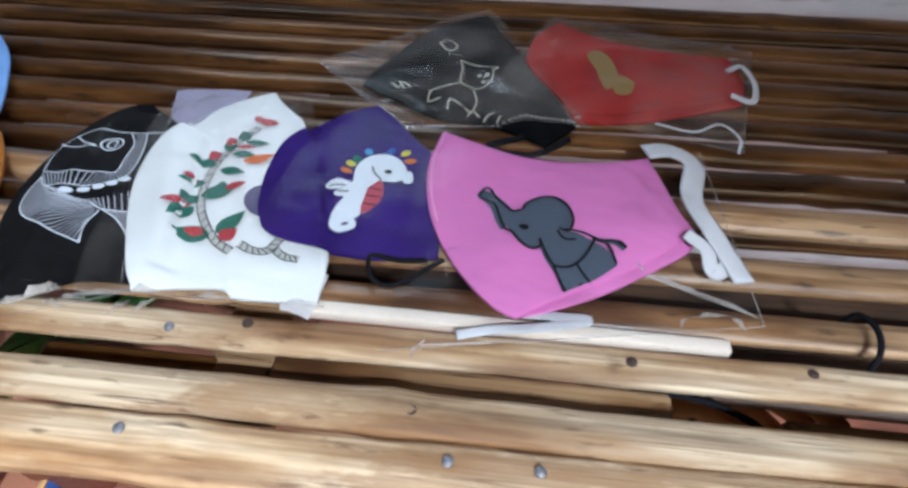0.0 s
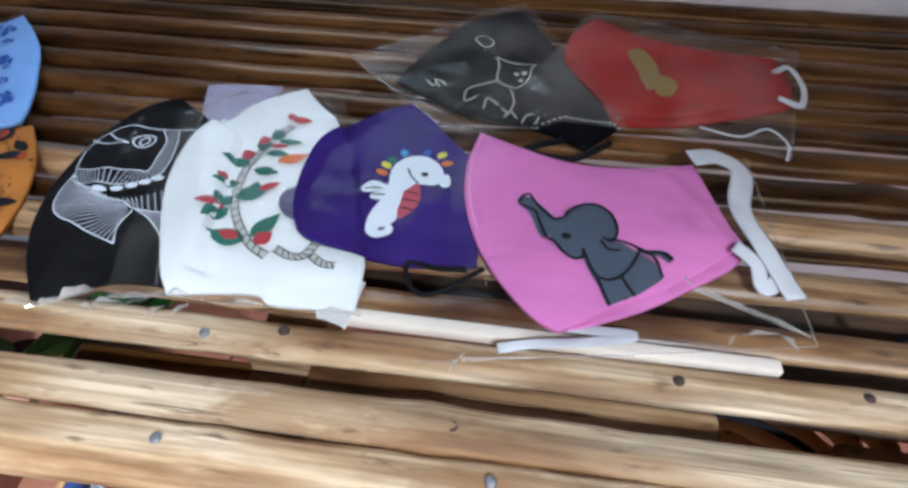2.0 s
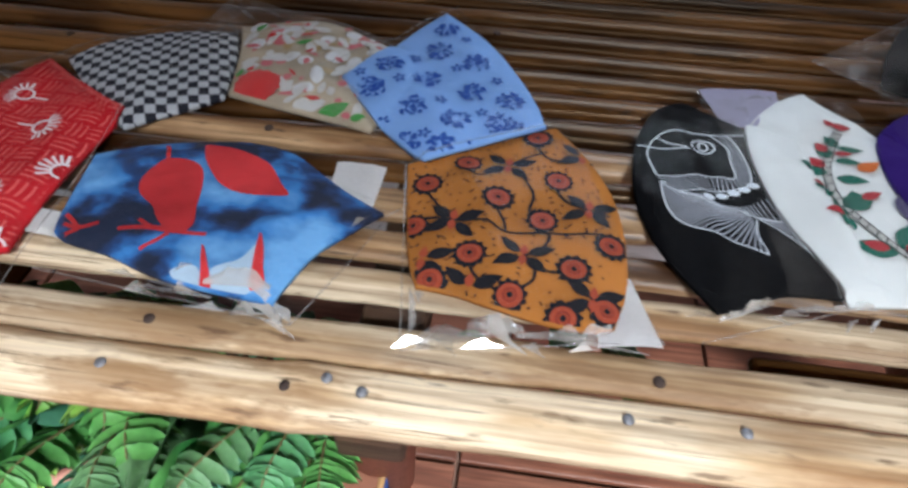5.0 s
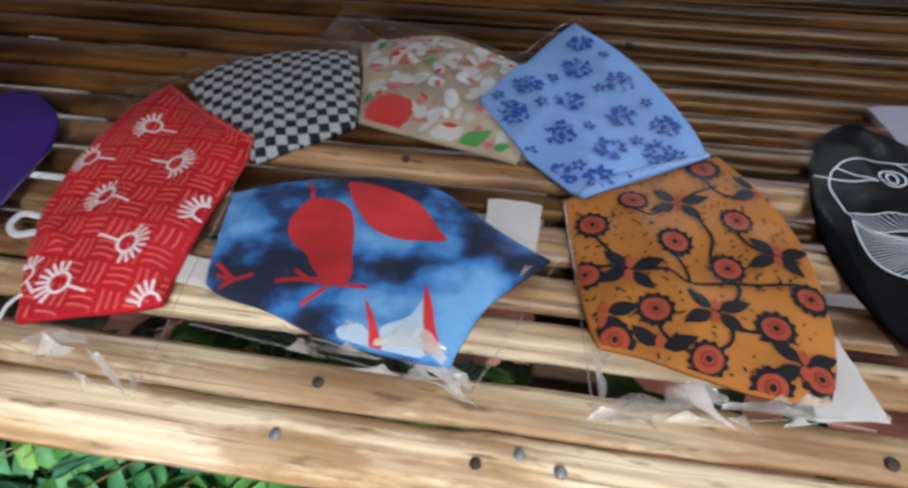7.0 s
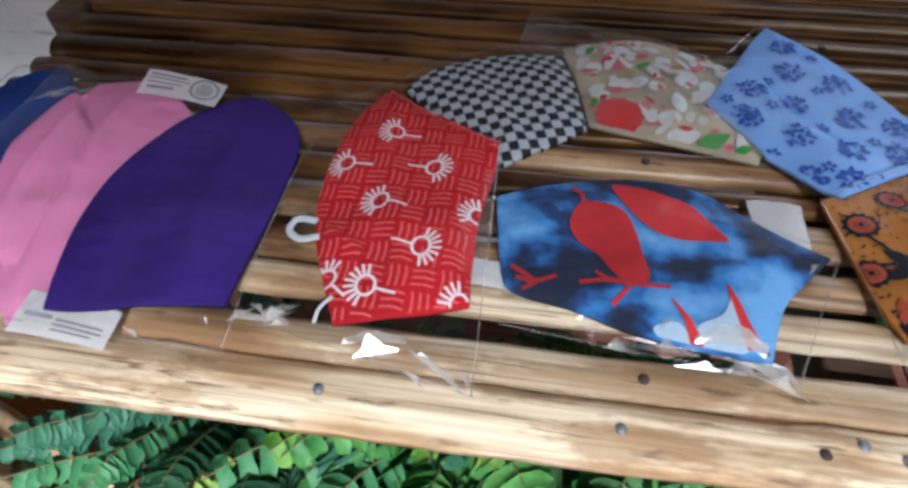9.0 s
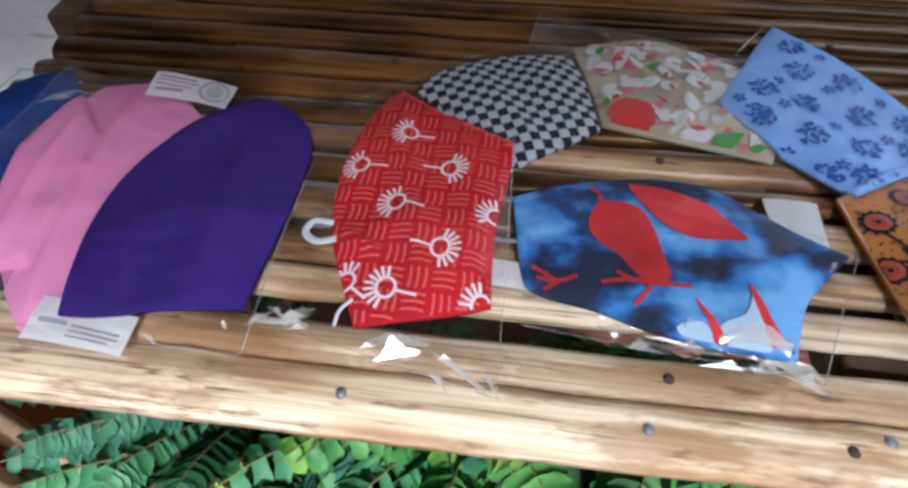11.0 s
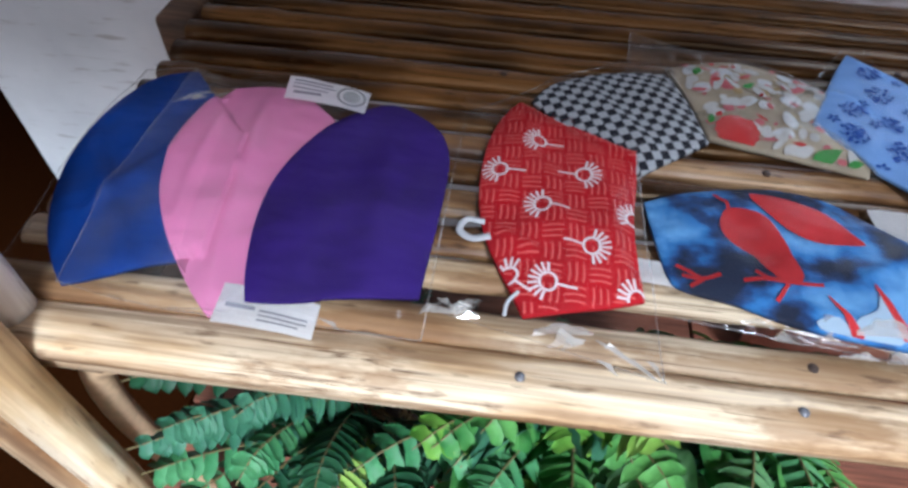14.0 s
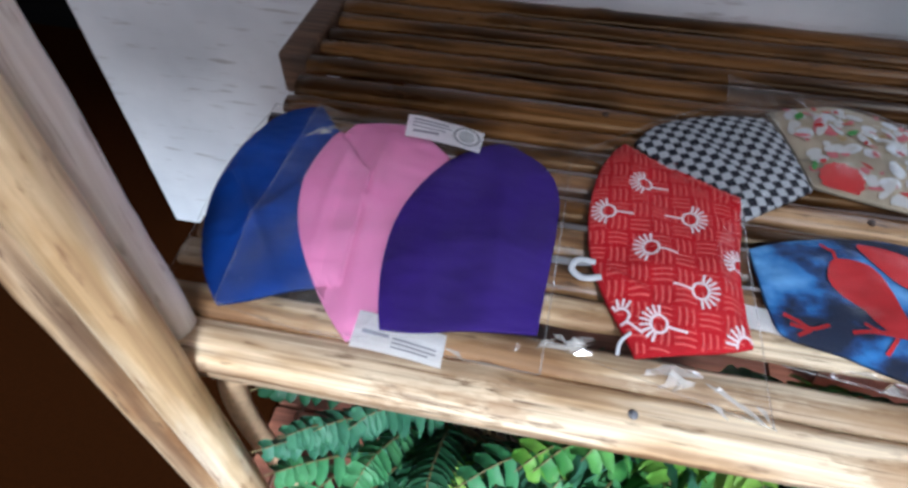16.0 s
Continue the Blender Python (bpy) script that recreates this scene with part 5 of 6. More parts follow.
def bag(label, pts, material=FILM, seed=0, n=34, seals=(0,), own=None):
    """A clear bag drawn tight over what lies in it. Corners run round; seals: sides with a welded edge."""
    a, b, c, d = (Vector(p) for p in pts)
    mid = (a + b + c + d) / 4
    ob = thing("plastic_bag", label, "plastic bag", "clear bags round the masks", (round(mid.x, 3), round(mid.y, 3), TOP))
    xy = [[a.lerp(b, i / n).lerp(d.lerp(c, i / n), j / n) for i in range(n + 1)] for j in range(n + 1)]
    below = PADS[:PADS.index(own) + 1]
    hard = np.array([[cover(p.x, p.y, below) for p in row] for row in xy])
    z = hard.copy()
    for _ in range(7):
        q = np.pad(z, 1, mode="edge")
        z = np.maximum(hard, (q[:-2, 1:-1] + q[2:, 1:-1] + q[1:-1, :-2] + q[1:-1, 2:]) / 4)
    rim = np.minimum(np.minimum(np.arange(n + 1), n - np.arange(n + 1))[:, None], np.minimum(np.arange(n + 1), n - np.arange(n + 1))[None]) / n

    def height(i, j):
        p = xy[j][i]
        free = 1.0 if hard[j, i] < TOP + 0.0015 else 0.35
        s = abs(wob(p.x * 55 + seed, p.y * 30, seed)) * 0.0035 + abs(wob(p.x * 22, p.y * 60 + seed, 2)) * 0.004
        if free == 1.0:
            s += 0.0060 * abs(wob(p.x * 120 + seed, p.y * 150)) + 0.004 * abs(wob(p.x * 60, p.y * 200 + seed))
        return z[j, i] + 0.0014 + free * s * (0.6 + 0.8 * (rim[j, i] < 0.2)) * min(1.0, rim[j, i] * 9) + (0.0006 * seed) % 0.0012

    bm = bmesh.new()
    g = [[bm.verts.new((xy[j][i].x - ob.location.x, xy[j][i].y - ob.location.y, height(i, j) - TOP)) for i in range(n + 1)] for j in range(n + 1)]
    for j in range(n):
        for i in range(n):
            bm.faces.new((g[j][i], g[j][i + 1], g[j + 1][i + 1], g[j + 1][i]))
    edges = {0: [g[0][i].co.copy() for i in range(n + 1)], 1: [g[j][n].co.copy() for j in range(n + 1)], 2: [g[n][i].co.copy() for i in range(n + 1)], 3: [g[j][0].co.copy() for j in range(n + 1)]}
    film = part("film", bm, material, ob, up=True)
    film.visible_shadow = False
    for k in seals:
        bm = bmesh.new()
        tube(bm, [p + Vector((0, 0, 0.0002)) for p in edges[k]], 0.0004, 5, flat=0.3)
        part("sealed_edge", bm, SEAL, film).visible_shadow = False
    return ob


BAGS = []
BAGS.append(bag("crinkled clear bag over the black fish mask", [(-0.245, 0.073), (-0.177, 0.100), (-0.209, 0.233), (-0.285, 0.247)], FILM, 1, seals=(0, 1), own=fish))
BAGS.append(bag("clear bag over the white branch mask", [(-0.201, 0.099), (-0.077, 0.103), (-0.129, 0.270), (-0.224, 0.272)], VEIL, 2, seals=(0,), own=wreath))
BAGS.append(bag("clear bag over the violet seahorse mask", [(-0.125, 0.142), (-0.022, 0.130), (-0.033, 0.244), (-0.104, 0.287)], FILM, 3, seals=(1, 2), own=horse))
BAGS.append(bag("clear bag over the pink elephant mask", [(-0.046, 0.084), (0.130, 0.118), (0.120, 0.247), (-0.045, 0.254)], FILM, 4, seals=(0, 1), own=eleph))
BAGS.append(bag("dull clear bag over the black cat mask", [(-0.138, 0.318), (-0.060, 0.244), (0.056, 0.260), (-0.020, 0.412)], HAZY, 5, seals=(0, 3), own=cat))
BAGS.append(bag("dull clear bag over the red mask with a threaded edge", [(-0.014, 0.286), (0.147, 0.249), (0.177, 0.372), (0.029, 0.408)], HAZY, 6, seals=(0, 1, 2), own=gold))
BAGS.append(bag("clear bag with a shiny folded bottom over the ochre mask", [(-0.375, 0.050), (-0.261, 0.070), (-0.309, 0.220), (-0.394, 0.166)], FILM, 7, seals=(0, 3), own=flor))
BAGS.append(bag("clear bag over the light blue mask", [(-0.467, 0.237), (-0.391, 0.166), (-0.315, 0.209), (-0.389, 0.350)], FILM, 8, seals=(1, 3), own=sky_mask))
BAGS.append(bag("dull clear bag over the cream floral mask", [(-0.572, 0.222), (-0.416, 0.187), (-0.395, 0.274), (-0.558, 0.337)], HAZY, 9, seals=(2, 3), own=gard))
BAGS.append(bag("clear bag over the checked mask", [(-0.672, 0.214), (-0.562, 0.167), (-0.514, 0.210), (-0.565, 0.297)], FILM, 10, seals=(0, 3), own=chk))
BAGS.append(bag("shiny crinkled bag over the blue dyed mask", [(-0.554, 0.068), (-0.425, 0.055), (-0.391, 0.133), (-0.556, 0.168)], FILM, 11, seals=(0, 1), own=bird))
BAGS.append(bag("clear bag hanging past the red printed mask", [(-0.683, 0.057), (-0.562, 0.031), (-0.566, 0.190), (-0.678, 0.236)], FILM, 12, seals=(0, 1), own=hand))
BAGS.append(bag("clear bag over the plain violet mask", [(-0.800, 0.036), (-0.676, 0.036), (-0.674, 0.207), (-0.827, 0.236)], FILM, 13, seals=(0, 1), own=grape))
BAGS.append(bag("clear bag over the plain rose mask", [(-0.858, 0.041), (-0.763, 0.032), (-0.754, 0.212), (-0.864, 0.228)], VEIL, 14, seals=(0, 3), own=rose))
BAGS.append(bag("clear bag over the plain royal blue mask", [(-0.896, 0.045), (-0.777, 0.040), (-0.846, 0.222), (-0.899, 0.223)], FILM, 15, seals=(2, 3), own=navy))


def pleat(bag_ob, x, y, length, width, turn, tilt, seed):
    """A small sharp fold standing up from the film: one flat shiny flank, whitened like a glint, with a ragged ridge,
    and a steep back.
    """
    at = bag_ob.location
    z0 = cover(x, y) - TOP + 0.0012
    t, e = radians(turn), radians(tilt)
    along, out = Vector((math.cos(t), math.sin(t), 0)), Vector((-math.sin(t), math.cos(t), 0))
    rise = out * math.cos(e) + Vector((0, 0, 1)) * math.sin(e)
    foot = Vector((x - at.x, y - at.y, z0))
    peak = 0.3 + 0.4 * abs(wob(seed, 4.2)) * 2
    bm = bmesh.new()
    rows = []
    for f, w in ((0, 0.04), (0.5 * peak, 0.45 + 0.5 * wob(seed, 1.3)), (peak, 1.0), (0.5 + 0.5 * peak, 0.30 + 0.4 * wob(seed, 2.7)), (1, 0.03)):
        p = foot + along * (length * (f - 0.5))
        q = p + rise * (width * max(0.05, w))
        rows.append([bm.verts.new(p), bm.verts.new(q), bm.verts.new(Vector((q.x, q.y, z0)) + out * (0.2 * width * w + 0.0003))])
    for a, b in zip(rows, rows[1:]):
        for k in range(2):
            bm.faces.new((a[k], b[k], b[k + 1], a[k + 1]))
    part("pleat", bm, GLINT_PLEAT, bag_ob, smooth=False, up=True).visible_shadow = False


def pleats(bag_ob, seed, *rows):
    """Several pleats on one bag: place, length, width and turn of each."""
    for i, (x, y, length, width, turn) in enumerate(rows):
        pleat(bag_ob, x, y, length, width, turn, 30 + 8 * (i % 2), seed + i * 1.37)


pleats(BAGS[0], 0.5, (-0.227, 0.09, 0.01, 0.004, 30), (-0.2, 0.095, 0.014, 0.003, 10), (-0.175, 0.093, 0.012, 0.0026, 50), (-0.164, 0.095, 0.012, 0.0024, 50), (-0.208, 0.091, 0.012, 0.003, -10), (-0.243, 0.088, 0.014, 0.003, 8))
pleats(BAGS[1], 3.6, (-0.134, 0.104, 0.014, 0.0026, 5))
pleats(BAGS[3], 9.8, (0.093, 0.116, 0.008, 0.0026, 60), (0.106, 0.121, 0.018, 0.0026, 10), (0.118, 0.118, 0.01, 0.003, -50), (-0.03, 0.087, 0.012, 0.0024, 60))
pleats(BAGS[5], 16.0, (0.05, 0.272, 0.012, 0.0024, -5))
pleats(BAGS[6], 19.1, (-0.373, 0.079, 0.008, 0.004, -60), (-0.371, 0.054, 0.016, 0.0045, 20), (-0.357, 0.055, 0.014, 0.005, -35), (-0.34, 0.057, 0.018, 0.004, 12), (-0.318, 0.058, 0.012, 0.0045, -25), (-0.296, 0.062, 0.014, 0.004, 15), (-0.353, 0.057, 0.036, 0.009, 20), (-0.334, 0.063, 0.03, 0.01, -28), (-0.298, 0.065, 0.06, 0.005, -2))
pleats(BAGS[10], 31.5, (-0.512, 0.071, 0.016, 0.003, -5), (-0.488, 0.068, 0.022, 0.004, -8), (-0.498, 0.062, 0.02, 0.003, -6), (-0.466, 0.058, 0.02, 0.004, 0), (-0.446, 0.058, 0.016, 0.0065, 10), (-0.433, 0.054, 0.016, 0.0065, -25), (-0.48, 0.074, 0.008, 0.003, 40), (-0.408, 0.116, 0.01, 0.003, 50), (-0.452, 0.064, 0.036, 0.01, -14), (-0.436, 0.058, 0.034, 0.006, -32), (-0.499, 0.062, 0.014, 0.006, -6))
pleats(BAGS[11], 34.6, (-0.604, 0.044, 0.013, 0.0065, 25), (-0.586, 0.046, 0.006, 0.003, 10), (-0.588, 0.035, 0.012, 0.0028, -40), (-0.621, 0.048, 0.008, 0.0026, 15), (-0.563, 0.094, 0.01, 0.0035, 30), (-0.567, 0.101, 0.008, 0.0035, -20), (-0.565, 0.036, 0.014, 0.0026, -55), (-0.655, 0.053, 0.01, 0.003, 10), (-0.656, 0.057, 0.014, 0.006, 35), (-0.607, 0.045, 0.02, 0.009, 20))
pleats(BAGS[12], 37.7, (-0.66, 0.057, 0.014, 0.005, 25), (-0.668, 0.06, 0.01, 0.003, -30), (-0.674, 0.056, 0.014, 0.003, 40))
pleats(BAGS[13], 40.8, (-0.721, 0.039, 0.013, 0.0024, -25), (-0.848, 0.192, 0.012, 0.003, 30))


def crumple(bag_ob, p, q, width, n, seed):
    """A crushed hem of film: a narrow strip of flat facets, each tipped its own way."""
    at = bag_ob.location
    p, q = Vector(p), Vector(q)
    d = (q - p).normalized()
    o = Vector((-d.y, d.x))
    rnd = random.Random(seed)
    bm = bmesh.new()
    rows = []
    for i in range(n + 1):
        f = i / n
        c = p.lerp(q, f) + d * rnd.uniform(-0.3, 0.3) * (q - p).length / n
        w = width * (0.25 + 0.75 * math.sin(math.pi * min(1, max(0, f))) ** 0.5) * rnd.uniform(0.55, 1.1)
        line = []
        for k, lift in ((0.0, 0.0), (0.45, rnd.uniform(0.15, 0.75)), (1.0, rnd.uniform(0.0, 0.9) if i % 2 else 0.1)):
            a = c + o * w * k
            line.append(bm.verts.new((a.x - at.x, a.y - at.y, cover(a.x, a.y) - TOP + 0.0016 + 0.13 * width * lift)))
        rows.append(line)
    for a, b in zip(rows, rows[1:]):
        for k in range(2):
            bm.faces.new((a[k], b[k], b[k + 1]))
            bm.faces.new((a[k], b[k + 1], a[k + 1]))
    part("crumpled_hem", bm, GLINT_PLEAT, bag_ob, smooth=False, up=True).visible_shadow = False


crumple(BAGS[6], (-0.374, 0.052), (-0.348, 0.061), 0.0078, 9, 1)
crumple(BAGS[6], (-0.348, 0.061), (-0.322, 0.068), 0.0102, 9, 2)
crumple(BAGS[6], (-0.325, 0.064), (-0.262, 0.07), 0.0066, 16, 3)
crumple(BAGS[6], (-0.377, 0.083), (-0.373, 0.06), 0.0036, 6, 4)
crumple(BAGS[10], (-0.505, 0.064), (-0.466, 0.064), 0.0042, 9, 5)
crumple(BAGS[10], (-0.469, 0.067), (-0.437, 0.068), 0.0090, 9, 6)
crumple(BAGS[10], (-0.449, 0.069), (-0.425, 0.056), 0.0060, 7, 7)
crumple(BAGS[11], (-0.622, 0.049), (-0.593, 0.052), 0.0072, 6, 8)
crumple(BAGS[11], (-0.593, 0.049), (-0.565, 0.031), 0.0036, 8, 9)
crumple(BAGS[11], (-0.665, 0.054), (-0.65, 0.063), 0.0048, 4, 10)
crumple(BAGS[0], (-0.235, 0.086), (-0.208, 0.1), 0.0042, 9, 11)
crumple(BAGS[0], (-0.205, 0.096), (-0.16, 0.104), 0.0036, 10, 12)
crumple(BAGS[14], (-0.86, 0.185), (-0.835, 0.207), 0.0048, 6, 13)
crumple(BAGS[3], (0.073, 0.144), (0.129, 0.122), 0.0042, 12, 14)
crumple(BAGS[12], (-0.678, 0.053), (-0.65, 0.055), 0.0042, 7, 15)


def perforation(bag_ob, p, q, n):
    """A dotted tear line of tiny dents."""
    bm = bmesh.new()
    for i in range(n):
        c = Vector(p).lerp(Vector(q), i / (n - 1))
        box(bm, c.x - bag_ob.location.x - 0.0009, c.x - bag_ob.location.x + 0.0009, c.y - bag_ob.location.y - 0.0004, c.y - bag_ob.location.y + 0.0004, cover(c.x, c.y) - TOP + 0.0048, cover(c.x, c.y) - TOP + 0.0052)
    tagged(part("perforation", bm, DENT, bag_ob, smooth=False), kind="stuff").visible_shadow = False


perforation(BAGS[4], (-0.064, 0.245), (0.046, 0.259), 34)
perforation(BAGS[3], (-0.027, 0.087), (0.046, 0.099), 34)


# ---- plants under the bench ----
def leaf_mat(name, dark, pale, rough=0.55):
    m, n, l, b = mat(name)
    a = noise_at(n, l, 14, detail=3)
    f = noise_at(n, l, 300, (1, 1, 1), 2)
    r = ramp(n, [(0.35, dark), (0.68, pale)])
    l.new(a.outputs[0], r.inputs[0])
    l.new(mixc(n, l, 0.25, r.outputs[0], f.outputs[0], "OVERLAY"), b.inputs["Base Color"])
    b.inputs["Roughness"].default_value = rough
    b.inputs["Specular IOR Level"].default_value = 0.3
    b.inputs["Subsurface Weight"].default_value = 0.15
    b.inputs["Subsurface Radius"].default_value = (0.004, 0.008, 0.002)
    bump(n, l, b, f.outputs[0], 0.3, 0.001)
    return m


FERN = leaf_mat("fern_green", (0.035, 0.13, 0.07), (0.11, 0.28, 0.16))
FERNMID = leaf_mat("fern_mid_green", (0.05, 0.19, 0.07), (0.15, 0.36, 0.15))
FERNDARK = leaf_mat("fern_dark_green", (0.010, 0.05, 0.022), (0.035, 0.12, 0.05))
FERNPALE = leaf_mat("fern_yellow_green", (0.20, 0.40, 0.06), (0.42, 0.60, 0.14))
BROAD = leaf_mat("broad_green", (0.035, 0.16, 0.035), (0.17, 0.40, 0.10), 0.5)
FADED = leaf_mat("faded_green", (0.06, 0.17, 0.06), (0.18, 0.32, 0.14))
LIME = leaf_mat("lime_green", (0.10, 0.26, 0.03), (0.34, 0.52, 0.10), 0.5)
STALK = plain("stalk", (0.16, 0.13, 0.05), 0.6)


def frond(plant, base, tip, rise, size, material, pairs=17, seed=0, name="frond", fat=0.15, lobes=0.07):
    """One fern frond: an arching stalk with paired blunt leaflets."""
    b, t = Vector(base), Vector(tip)
    mid = (b + t) / 2 + Vector((0, 0, rise))
    line = spline([b, b.lerp(mid, 0.6) + Vector((0, 0, rise * 0.25)), mid, mid.lerp(t, 0.6) + Vector((0, 0, rise * 0.22)), t], 10)
    at = Vector(plant.location)
    bm = bmesh.new()
    n = len(line)
    for k in range(pairs):
        u = 0.22 + 0.77 * k / pairs
        p = line[int(u * (n - 1))] - at
        d = (line[min(int(u * (n - 1)) + 2, n - 1)] - line[max(int(u * (n - 1)) - 2, 0)]).normalized()
        side = d.cross(Vector((0, 0, 1))).normalized()
        up = side.cross(d).normalized()
        length = size * (0.35 + 0.65 * math.sin(math.pi * min(1, 0.22 + 0.78 * u) ** 0.9))
        length *= 1 + 0.3 * wob(k * 1.7, seed * 0.37)
        for s in (-1, 1):
            way = (side * s + d * (0.14 + 0.50 * wob(k * 1.3, seed, s)) - up * (0.30 + 0.75 * wob(seed, k * 0.9, s))).normalized()
            wide = d * (size * fat)
            rows = []
            for q in range(7):
                f = q / 6
                w = (0.80 + 0.30 * math.sin(math.pi * f)) * (1 - f ** 6) ** 0.6 * (1 + lobes * math.cos(9 * f * math.pi))
                c = p + way * length * f - up * (0.35 * length * f * f)
                rows.append([bm.verts.new(c - wide * w + up * 0.0008), bm.verts.new(c - up * 0.0012), bm.verts.new(c + wide * w + up * 0.0008)])
            for r0, r1 in zip(rows, rows[1:]):
                for m in (0, 1):
                    bm.faces.new((r0[m], r0[m + 1], r1[m + 1], r1[m]))
    blade = part(name, bm, material, plant)
    bm = bmesh.new()
    tube(bm, [p - at for p in line], lambda k: 0.0016 * (1 - 0.7 * k), 5)
    part("stalk", bm, STALK, blade)
    return blade


def broad_leaf(plant, base, tip, width, material, curl=0.02, seed=0):
    """A broad leaf with a wavy lobed rim and a raised midrib."""
    b, t, at = Vector(base), Vector(tip), Vector(plant.location)
    d = t - b
    side = d.cross(Vector((0, 0.25, 1))).normalized()
    up = side.cross(d).normalized()
    bm = bmesh.new()
    rows, nu, nv = [], 52, 8
    for i in range(nu + 1):
        f = i / nu
        c = b + d * f + up * (curl * math.sin(math.pi * f)) - at
        w = width / 2 * math.sin(math.pi * min(0.97, 0.06 + 0.91 * f)) ** 0.7 * (0.62 + 0.42 * abs(math.sin(f * 19 + seed)) ** 0.6 + 0.10 * wob(f * 11, seed))
        rows.append([bm.verts.new(c + side * (w * (2 * j / nv - 1)) + up * (0.010 * abs(2 * j / nv - 1) * math.sin(f * 19 + seed + j) * width / 0.06 + 0.25 * w * (2 * j / nv - 1) ** 2 - 0.0015 * (j == nv // 2))) for j in range(nv + 1)])
    for r0, r1 in zip(rows, rows[1:]):
        for j in range(nv):
            bm.faces.new((r0[j], r0[j + 1], r1[j + 1], r1[j]))
    return part("leaf", bm, material, plant)


def flowerpot(plant, x, y, r, h):
    bm = bmesh.new()
    prof = [(0.72 * r, 0), (0.92 * r, h * 0.80), (1.06 * r, h * 0.80), (1.08 * r, h), (0.96 * r, h), (0.90 * r, h * 0.84)]
    rings = [[bm.verts.new((x - plant.location.x + q * math.cos(a), y - plant.location.y + q * math.sin(a), z)) for a in (2 * math.pi * k / 32 for k in range(32))] for q, z in prof]
    for u, w in zip(rings, rings[1:]):
        for k in range(32):
            bm.faces.new((u[k], u[(k + 1) % 32], w[(k + 1) % 32], w[k]))
    bm.faces.new(rings[0][::-1])
    pot = part("pot", bm, POTCLAY, plant, "unglazed terracotta flowerpot")
    bm = bmesh.new()
    bmesh.ops.create_cone(bm, cap_ends=True, segments=32, radius1=0.9 * r, radius2=0.9 * r, depth=0.01, matrix=Matrix.Translation((x - plant.location.x, y - plant.location.y, h * 0.86)))
    part("soil", bm, SOIL, pot)


random.seed(11)
fern = thing("fern_plant", "lush green potted sword fern under the bench front", "fern", at=(-0.72, 0.13, 0))
flowerpot(fern, -0.72, 0.13, 0.085, 0.17)
TIPS = [(-0.852, 0.000, 0.335), (-0.845, 0.022, 0.365), (-0.835, -0.030, 0.300), (-0.825, 0.005, 0.350), (-0.800, -0.040, 0.320), (-0.800, 0.015, 0.352), (-0.775, -0.055, 0.300), (-0.770, -0.008, 0.338), (-0.740, -0.060, 0.310),
        (-0.735, -0.010, 0.345), (-0.700, -0.060, 0.300), (-0.690, -0.015, 0.340), (-0.66, -0.06, 0.30), (-0.640, -0.010, 0.335), (-0.610, -0.045, 0.305), (-0.60, 0.00, 0.340), (-0.575, -0.03, 0.315), (-0.84, 0.10, 0.36), (-0.70, 0.11, 0.385), (-0.62, 0.10, 0.38), (-0.56, 0.09, 0.375), (-0.78, 0.12, 0.37)]
for i, tip in enumerate(TIPS):
    for k in range(1 + (i % 3 == 0)):
        t = (tip[0] + 0.022 * wob(i * 1.3, k + 0.4), tip[1] + 0.02 * wob(i * 0.9, k + 7.4), tip[2] + 0.012 * wob(i * 1.1, k + 3.4))
        frond(fern, (-0.72 + 0.05 * wob(i * 0.77, 1.3), 0.12 + 0.03 * wob(i * 0.77, 2.3), 0.15), t, 0.05 + 0.05 * wob(i * 0.7, 3.3 + k), 0.0235 + 0.004 * wob(i * 0.7, 4.3 + k), (FERN, FERNDARK, FERNMID, FERN, FERNDARK)[(i + 2 * k) % 5], 17, i + 50 * k, fat=0.185)
frond(fern, (-0.71, 0.11, 0.15), (-0.728, -0.048, 0.338), 0.07, 0.022, FERNPALE, 22, 40)
frond(fern, (-0.71, 0.11, 0.15), (-0.742, -0.062, 0.322), 0.06, 0.020, FERNPALE, 22, 41)

herb = thing("potted_plant", "leafy potted plant with broad wavy bright green leaves", "plant", at=(-0.56, 0.13, 0))
flowerpot(herb, -0.56, 0.14, 0.07, 0.18)
for i, (tip, w, m) in enumerate((((-0.655, -0.010, 0.350), 0.060, BROAD), ((-0.630, -0.035, 0.325), 0.065, BROAD), ((-0.600, -0.020, 0.345), 0.045, BROAD), ((-0.555, -0.030, 0.310), 0.055, FERN), ((-0.515, 0.005, 0.352), 0.055, FADED), ((-0.500, -0.020, 0.335), 0.060, FADED), ((-0.58, 0.03, 0.36), 0.06, FERN), ((-0.60, 0.09, 0.39), 0.05, BROAD), ((-0.52, 0.085, 0.39), 0.05, BROAD), ((-0.47, 0.09, 0.385), 0.05, BROAD), ((-0.645, 0.02, 0.36), 0.05, FERN))):
    broad_leaf(herb, (-0.56 + 0.02 * wob(i, 5), 0.12, 0.19), tip, w * 0.95, m, 0.035, i)
